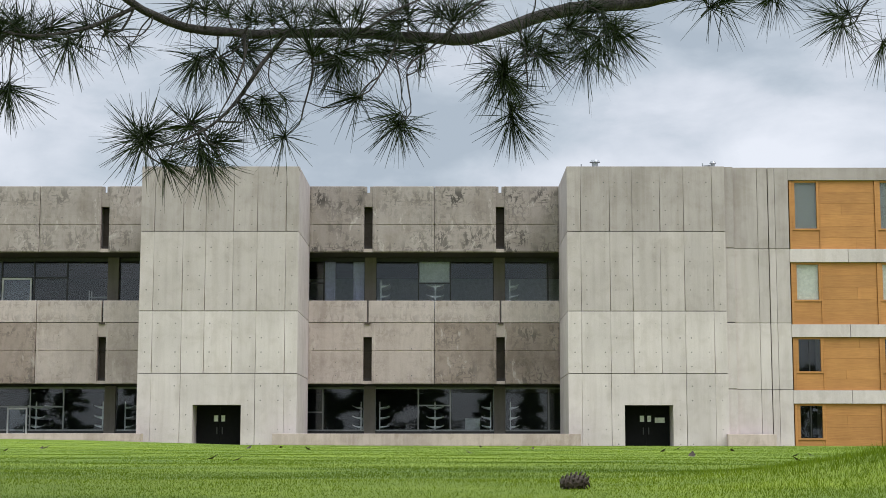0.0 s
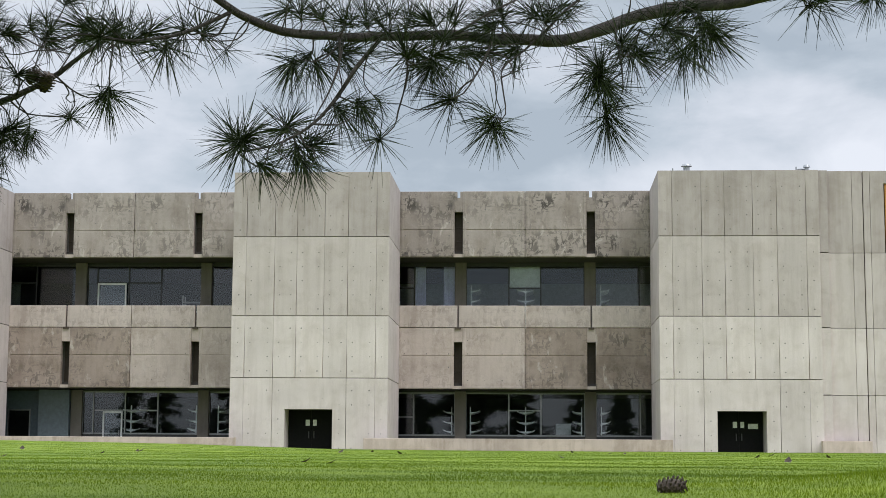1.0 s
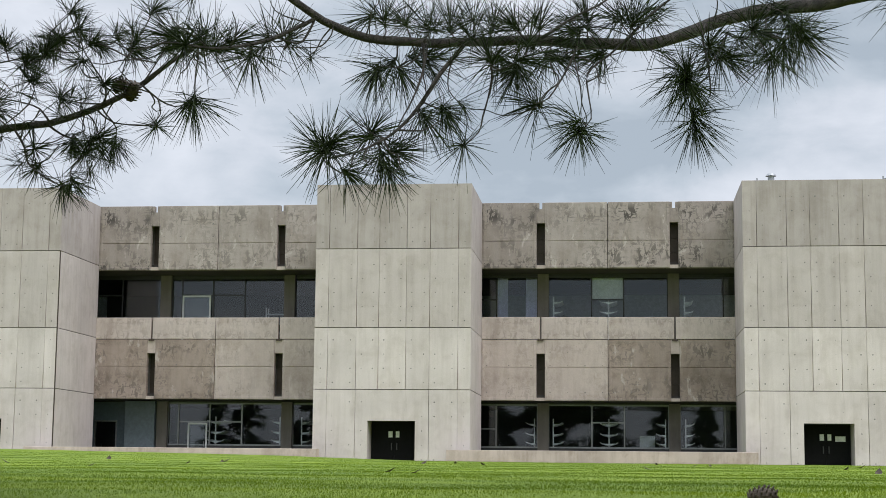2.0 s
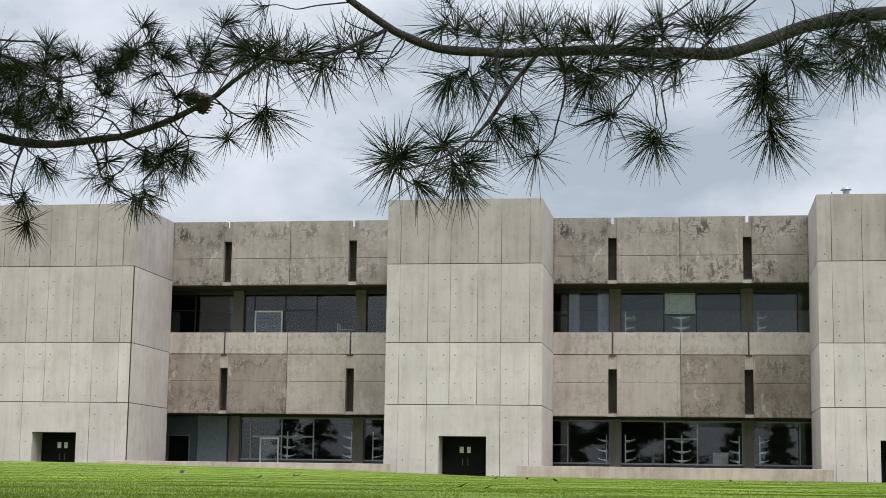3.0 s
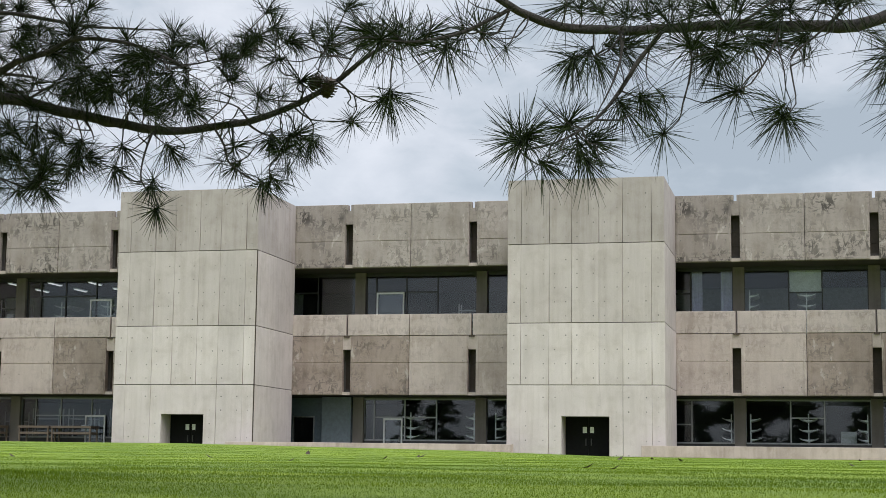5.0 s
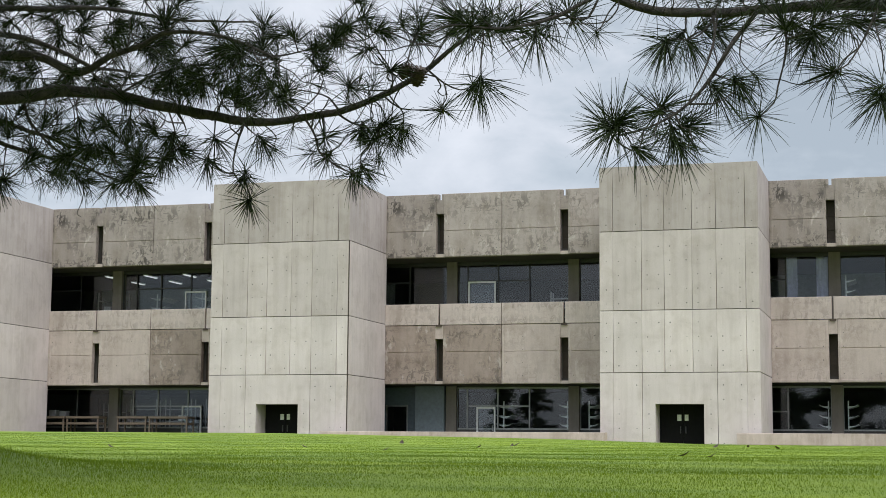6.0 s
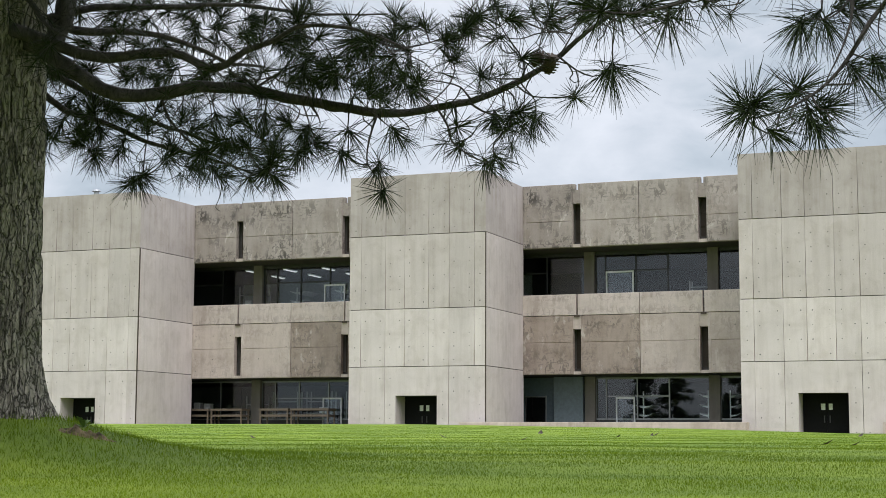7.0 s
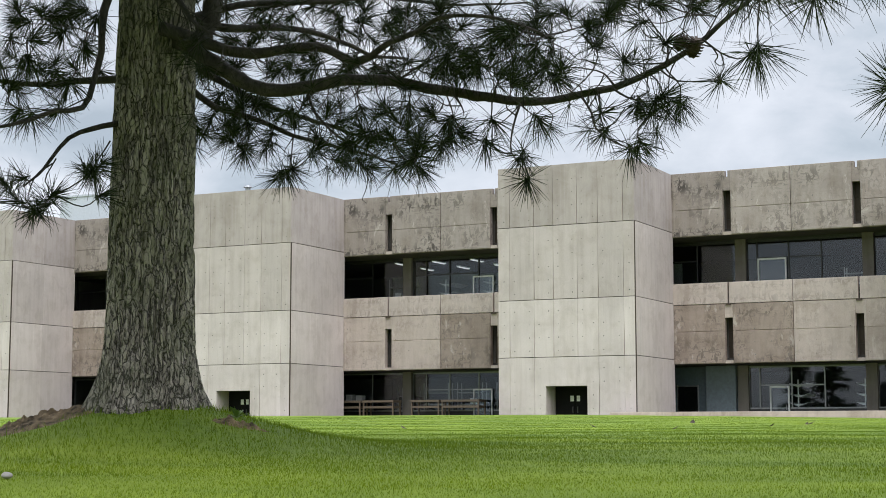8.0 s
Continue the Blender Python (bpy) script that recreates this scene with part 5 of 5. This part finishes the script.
for x, y, z in ((-28.7, 8.2, 0.26), (-28.2, 8.2, 0.88), (-26.6, 8.2, 0.88), (-26.2, 8.2, 1.5), (-31.0, 8.5, 6.24), (-30.4, 8.5, 6.79), (-30.9, 8.5, 7.33), (-24.0, 8.7, 7.43), (-23.6, 8.7, 6.84), (-22.6, 9.0, 7.53), (-22.0, 9.0, 6.88), (-24.3, 8.2, 0.88), (-30.3, 8.4, 0.81), (8.2, 8.3, 6.92), (8.7, 8.5, 6.92), (14.4, 8.3, 6.92), (9.8, 8.6, 0.94), (10.5, 8.4, 0.94), (-32.7, 6.4, 1.68), (-32.1, 6.4, 1.68)):
    w, h = rng_box.uniform(0.3, 0.5), rng_box.uniform(0.2, 0.36)
    ob = part("storage_box", S(x, x + w, y, y + 0.35, z, z + h, 0.01), M_WHITE if rng_box.random() < 0.6 else M_STEEL)
    tagged(ob, "small white storage box on a shelf behind glass", "box", "storage boxes")


def lab_bench(x, z):
    e = empty("lab_bench", x, 8.0, z, "grey laboratory bench standing behind the window", "bench", "lab benches")
    part("worktop", B(-0.75, 0.75, 0, 5.0, 0.88, 0.92), M_STEEL_DARK, e)
    part("cabinet", B(-0.7, 0.7, 0.05, 4.95, 0, 0.88), M_ROOM_UNLIT, e)


lab_bench(10.2, 0.02)
lab_bench(10.2, 6.0)
lab_bench(8.5, 6.0)
lab_bench(14.5, 6.0)
M_SCREEN = simple("pale_green_grey_blind", (0.55, 0.57, 0.56), 0.8)
tagged(part("roller_blind", S(9.45, 10.88, 7.58, 7.61, 8.12, 9.14, 0.004), M_SCREEN), "pale grey-green blind let down behind the upper pane", "blind")
screen = part("white_board", S(11.62, 12.33, 8.0, 8.06, 1.0, 1.73, 0.01), M_STEEL)
tagged(screen, "pale grey board leaning behind the window", "board")

# blue-grey wall with a dark doorway in the second bay
blue = empty("service_wall", -11.45, YG, 0, "blue-grey painted wall with a dark open doorway", "wall panel")
part("wall_panel", B(-4.2, -3.03, -0.05, 0.05, 0.02, 3.16), M_BLUE, blue)
part("wall_panel", B(-3.03, -2.03, -0.05, 0.05, 2.27, 3.16), M_BLUE, blue)
part("wall_panel", B(-2.03, -1.48, -0.05, 0.05, 0.02, 3.16), M_BLUE, blue)
part("raised_panel", S(-1.48, -0.01, -0.45, 0.05, 0.02, 3.2, 0.01), M_BLUE_LIGHT, blue, "lighter blue-grey raised panel")
fr = bmesh.new()
box(fr, -3.09, -3.03, -0.09, 0.06, 0.02, 2.3)
box(fr, -2.03, -1.97, -0.09, 0.06, 0.02, 2.3)
box(fr, -3.03, -2.03, -0.09, 0.06, 2.22, 2.28)
part("door_frame", fr, M_STEEL, blue, "grey steel door frame")


def framed_door(x, y, z, w, h):
    e = empty("glazed_door", x, y, z, "glazed door in a white steel frame", "door", "glazed doors")
    fr = bmesh.new()
    box(fr, 0, 0.07, 0, 0.08, 0, h)
    box(fr, w - 0.07, w, 0, 0.08, 0, h)
    box(fr, 0.07, w - 0.07, 0, 0.08, h - 0.08, h)
    box(fr, 0.07, w - 0.07, 0, 0.08, 0, 0.2)
    part("door_frame", fr, M_WHITE, e)
    part("door_glass", B(0.07, w - 0.07, 0.03, 0.05, 0.2, h - 0.08), M_GLASS, e)
    part("door_handle", B(w - 0.16, w - 0.12, -0.05, 0, 0.95, 1.2), M_STEEL, e)


framed_door(-9.9, 7.36, 0.12, 0.95, 2.08)
framed_door(-10.35, 7.36, 5.97, 1.4, 2.36)
framed_door(-25.6, 7.36, 0.12, 1.1, 2.15)
framed_door(-25.6, 7.36, 5.97, 1.2, 2.2)

M_TUBE, tn, tl_, tp = material("lit_fluorescent_tube")
tp.inputs["Emission Color"].default_value = (0.95, 1.0, 0.95, 1)
tp.inputs["Emission Strength"].default_value = 0.6
for k, z in ((-2, 9.2),):
    for i in range(5):
        for yy in (9.5, 12.5):
            e = empty("ceiling_light", k * PITCH + 5.6 + i * 2.3, yy, z, "lit fluorescent ceiling light in the laboratory", "ceiling light", "ceiling lights")
            part("housing", B(-0.1, 0.1, -0.7, 0.7, 0.04, 0.1), M_WHITE, e)
            part("diffuser", B(-0.07, 0.07, -0.68, 0.68, 0.0, 0.04), M_TUBE, e)

# ---- pines standing far behind, seen in the panes ----
M_FAR_LEAF = simple("far_pine_foliage", (0.03, 0.045, 0.022), 0.8, 0.0, 0.4, 3.0)


def far_pine(x, y, h, seed):
    rng = random.Random(seed)
    e = empty("pine_tree", x, y, float(ground_z(np.array(x), np.array(y))), "tall dark pine standing across the lawn", "tree", "far pines")
    part("trunk", tube(bmesh.new(), [(0, 0, -0.4), (0.1, 0, h * 0.4), (0, 0.1, h * 0.95)], [0.28, 0.2, 0.05], 8), M_BARK, e)
    verts, faces = [], []
    for i in range(int(h * 6)):
        z = h * rng.uniform(0.06, 1.0)
        a, reach = rng.uniform(0, 6.28), (1.15 - z / h) * h * 0.4 * rng.uniform(0.5, 1.0)
        for j in range(46):
            s = rng.uniform(0.25, 1.0)
            p = Vector((math.cos(a) * reach * s, math.sin(a) * reach * s, z - 0.4 * s)) + Vector((rng.gauss(0, 0.2), rng.gauss(0, 0.2), rng.gauss(0, 0.12)))
            u = Vector((rng.gauss(0, 1), rng.gauss(0, 1), rng.gauss(0, 1))).normalized() * 0.36
            w = Vector((rng.gauss(0, 1), rng.gauss(0, 1), rng.gauss(0, 1))).normalized() * 0.22
            k = len(verts)
            verts += [tuple(p - u), tuple(p + w), tuple(p + u)]
            faces.append((k, k + 1, k + 2))
    raw("crown", verts, faces, M_FAR_LEAF, e)["kind"] = "stuff"


for i in range(34):
    far_pine(-52 + i * 3.7 + 2.5 * math.sin(i * 2.1), -92 - 6 * math.sin(i * 1.7), 8.6 + 2.4 * math.sin(i * 3.3), 40 + i)

# ---- mound soil, roots, weeds ----
M_SOIL = simple("bare_soil", (0.2, 0.145, 0.082), 0.95, 0.0, 0.7, 16.0)


sn, sl = M_SOIL.node_tree.nodes, M_SOIL.node_tree.links
bump(sn, sl, sn["Principled BSDF"], noise_node(sn, sl, 35.0, 8.0, 0.75), 1.0, 0.03)


def soil_patch(x, y, rx, ry, h, turn, label):
    n, m = 150, 44
    verts, faces = [], []
    for i in range(m + 1):
        s = i / m
        for a in range(n):
            th = 2 * math.pi * a / n
            wob = 1 + 0.3 * noise.noise(Vector((math.cos(th) * 1.6 + x, math.sin(th) * 1.6, y)))
            u, w = rx * s * wob * math.cos(th), ry * s * wob * math.sin(th)
            px, py = x + u * math.cos(turn) - w * math.sin(turn), y + u * math.sin(turn) + w * math.cos(turn)
            pz = float(ground_z(np.array(px), np.array(py))) + h * (1 - s * s) - 0.012 * s
            pz += 0.05 * (1 - s) * noise.noise(Vector((px * 7, py * 7, 3))) + 0.035 * (1 - s * s) * noise.noise(Vector((px * 17, py * 17, 8))) + 0.02 * (1 - s * s) * noise.noise(Vector((px * 38, py * 38, 5))) + 0.008 * (1 - s * s) * noise.noise(Vector((px * 80, py * 80, 2)))
            verts.append((px, py, pz))
    for i in range(m):
        for a in range(n):
            faces.append((i * n + a, (i + 1) * n + a, (i + 1) * n + (a + 1) % n, i * n + (a + 1) % n))
    return tagged(raw("soil_patch", verts, faces, M_SOIL, smooth=True), label, "soil", "soil patches")


soil_patch(3.46, -58.97, 0.66, 0.32, 0.07, 0.47, "bare brown soil on the mound beside the pine")
soil_patch(4.9, -58.62, 0.22, 0.07, 0.03, 0.4, "bare brown soil among grass near the pine")
soil_patch(13.72, -58.75, 0.35, 0.22, 0.03, 0.2, "bare brown soil on the grassy mound")
M_WEED = simple("weed_leaf", (0.12, 0.2, 0.04), 0.6, 0.0, 0.3, 20.0)


def weed(x, y, z, size, n, seed, label):
    rng = random.Random(seed)
    verts, faces = [], []
    for i in range(n):
        a, tilt, ln = rng.uniform(0, 6.28), rng.uniform(0.3, 1.1), size * rng.uniform(0.6, 1.0)
        d = Vector((math.cos(a) * math.sin(tilt), math.sin(a) * math.sin(tilt), math.cos(tilt)))
        w = d.cross(Vector((0, 0, 1))).normalized() * ln * 0.13
        k = len(verts)
        for s, f in ((0, 0.3), (0.4, 1.0), (0.75, 0.7), (1, 0.05)):
            p = d * ln * s - Vector((0, 0, 0.35 * ln * s * s))
            verts += [tuple(p - w * f), tuple(p + w * f)]
        for j in range(3):
            faces.append((k + 2 * j, k + 2 * j + 1, k + 2 * j + 3, k + 2 * j + 2))
    ob = raw("weed", verts, faces, M_WEED)
    ob.location = (x, y, z)
    return tagged(ob, label, "weed", "weeds")


weed(4.74, -58.4, float(ground_z(np.array(4.74), np.array(-58.4))), 0.14, 14, 1, "small leafy green weed beside the pine trunk")
for i, (x, y) in enumerate(((6.1, -1.6), (8.4, -1.5), (0.9, -1.0), (1.3, -1.2), (2.3, -1.1), (9.6, -1.6), (7.0, -1.6))):
    weed(x, y, 0.12, 0.38, 10, 10 + i, "small green weed growing by the concrete")

bm = bmesh.new()
bmesh.ops.create_icosphere(bm, subdivisions=3, radius=0.028)
for v_ in bm.verts:
    v_.co *= 1 + 0.35 * noise.noise(v_.co * 22)
    v_.co.z *= 0.6
stone = part("stone", bm, M_PATH, smooth=True)
stone.location = (5.43, -61.34, float(ground_z(np.array(5.43), np.array(-61.34))) + 0.02)
tagged(stone, "small grey stone half sunk in the grass", "stone")

# ---- fallen leaves and grass blades ----
M_DEAD = simple("dead_leaf", (0.05, 0.035, 0.022), 0.8, 0.0, 0.4, 30.0)
rng_leaf = random.Random(8)
for i in range(26):
    az, r = rng_leaf.uniform(-0.24, 0.72), rng_leaf.uniform(11, 42)
    x, y = EYE[0] - math.sin(az) * r, EYE[1] + math.cos(az) * r
    s = rng_leaf.uniform(0.03, 0.055) * (1 + r / 40)
    z = float(ground_z(np.array(x), np.array(y))) + 0.03
    leaf = raw("fallen_leaf", [(-s, -0.4 * s, 0), (0, -0.5 * s, 0.3 * s), (s, 0, 0.9 * s), (0.1 * s, 0.5 * s, 0.4 * s), (-0.6 * s, 0.5 * s, 0.1 * s), (0, 0, 0.1 * s)], [(0, 1, 5), (1, 2, 5), (2, 3, 5), (3, 4, 5), (4, 0, 5)], M_DEAD)
    leaf.location, leaf.rotation_euler = (x, y, z), (0, 0, rng_leaf.uniform(0, 6.28))
    tagged(leaf, "curled brown dead leaf lying on the lawn", "leaf", "fallen leaves")

rg = np.random.default_rng(5)
NB = 660000
az = rg.uniform(-0.33, 0.80, NB)
rr = np.exp(rg.uniform(math.log(4.3), math.log(60.0), NB))
bx, by = EYE[0] - np.sin(az) * rr, EYE[1] + np.cos(az) * rr
mound = np.zeros(NB)
for c in (TREE, TREE_B):
    mound = np.maximum(mound, np.exp(-((bx - c.x) ** 2 + (by - c.y) ** 2) / 3.2))
patch = 0.5 + 0.5 * np.sin(bx * 2.3 + 1.7 * np.sin(by * 1.9)) * np.sin(by * 2.9 + np.sin(bx * 1.1))
shaggy = np.exp(-((bx - TREE_B.x) ** 2 + (by - TREE_B.y) ** 2) / 2.8)
hh = (0.009 + 0.006 * patch + 0.05 * shaggy * rg.uniform(0.2, 1.2, NB) ** 2 + 0.03 * mound * rg.uniform(0.3, 1.3, NB)) * rg.uniform(0.6, 1.35, NB) * (1 + rr / 90)
hh = np.where(rg.uniform(0, 1, NB) < 0.004, hh * 2.4, hh)
keep = ((bx - TREE.x) ** 2 + (by - TREE.y) ** 2 > 0.14) & ((bx - TREE_B.x) ** 2 + (by - TREE_B.y) ** 2 > 0.12)
for px_, py_, rx_ in ((3.46, -58.97, 0.46), (13.72, -58.75, 0.2)):
    keep &= ((bx - px_) ** 2 + (by - py_) ** 2 > rx_ * rx_) | (rg.uniform(0, 1, NB) < 0.3)
bx, by, hh, rr = bx[keep], by[keep], hh[keep], rr[keep]
nb = len(bx)
bz = ground_z(bx, by) - 0.004
ta, tl2 = rg.uniform(0, 2 * np.pi, nb), rg.uniform(0.1, 0.75, nb)
wd = 0.0014 * (1 + rr / 12)
fa = rg.uniform(0, 2 * np.pi, nb)
base = np.stack([bx, by, bz], -1)
sidev = np.stack([np.cos(fa) * wd, np.sin(fa) * wd, np.zeros(nb)], -1)
tip = base + np.stack([np.cos(ta) * hh * tl2, np.sin(ta) * hh * tl2, hh], -1)
bv = np.stack([base - sidev, base + sidev, tip], 1).reshape(-1, 3)
me = bpy.data.meshes.new("grass")
me.vertices.add(3 * nb)
me.vertices.foreach_set("co", bv.ravel())
me.loops.add(3 * nb)
me.loops.foreach_set("vertex_index", np.arange(3 * nb))
me.polygons.add(nb)
me.polygons.foreach_set("loop_start", np.arange(0, 3 * nb, 3))
me.update(calc_edges=True)
me.materials.append(M_BLADE)
tagged(new("grass", me), "short mown grass blades, longer on the mounds", "grass", kind="stuff")
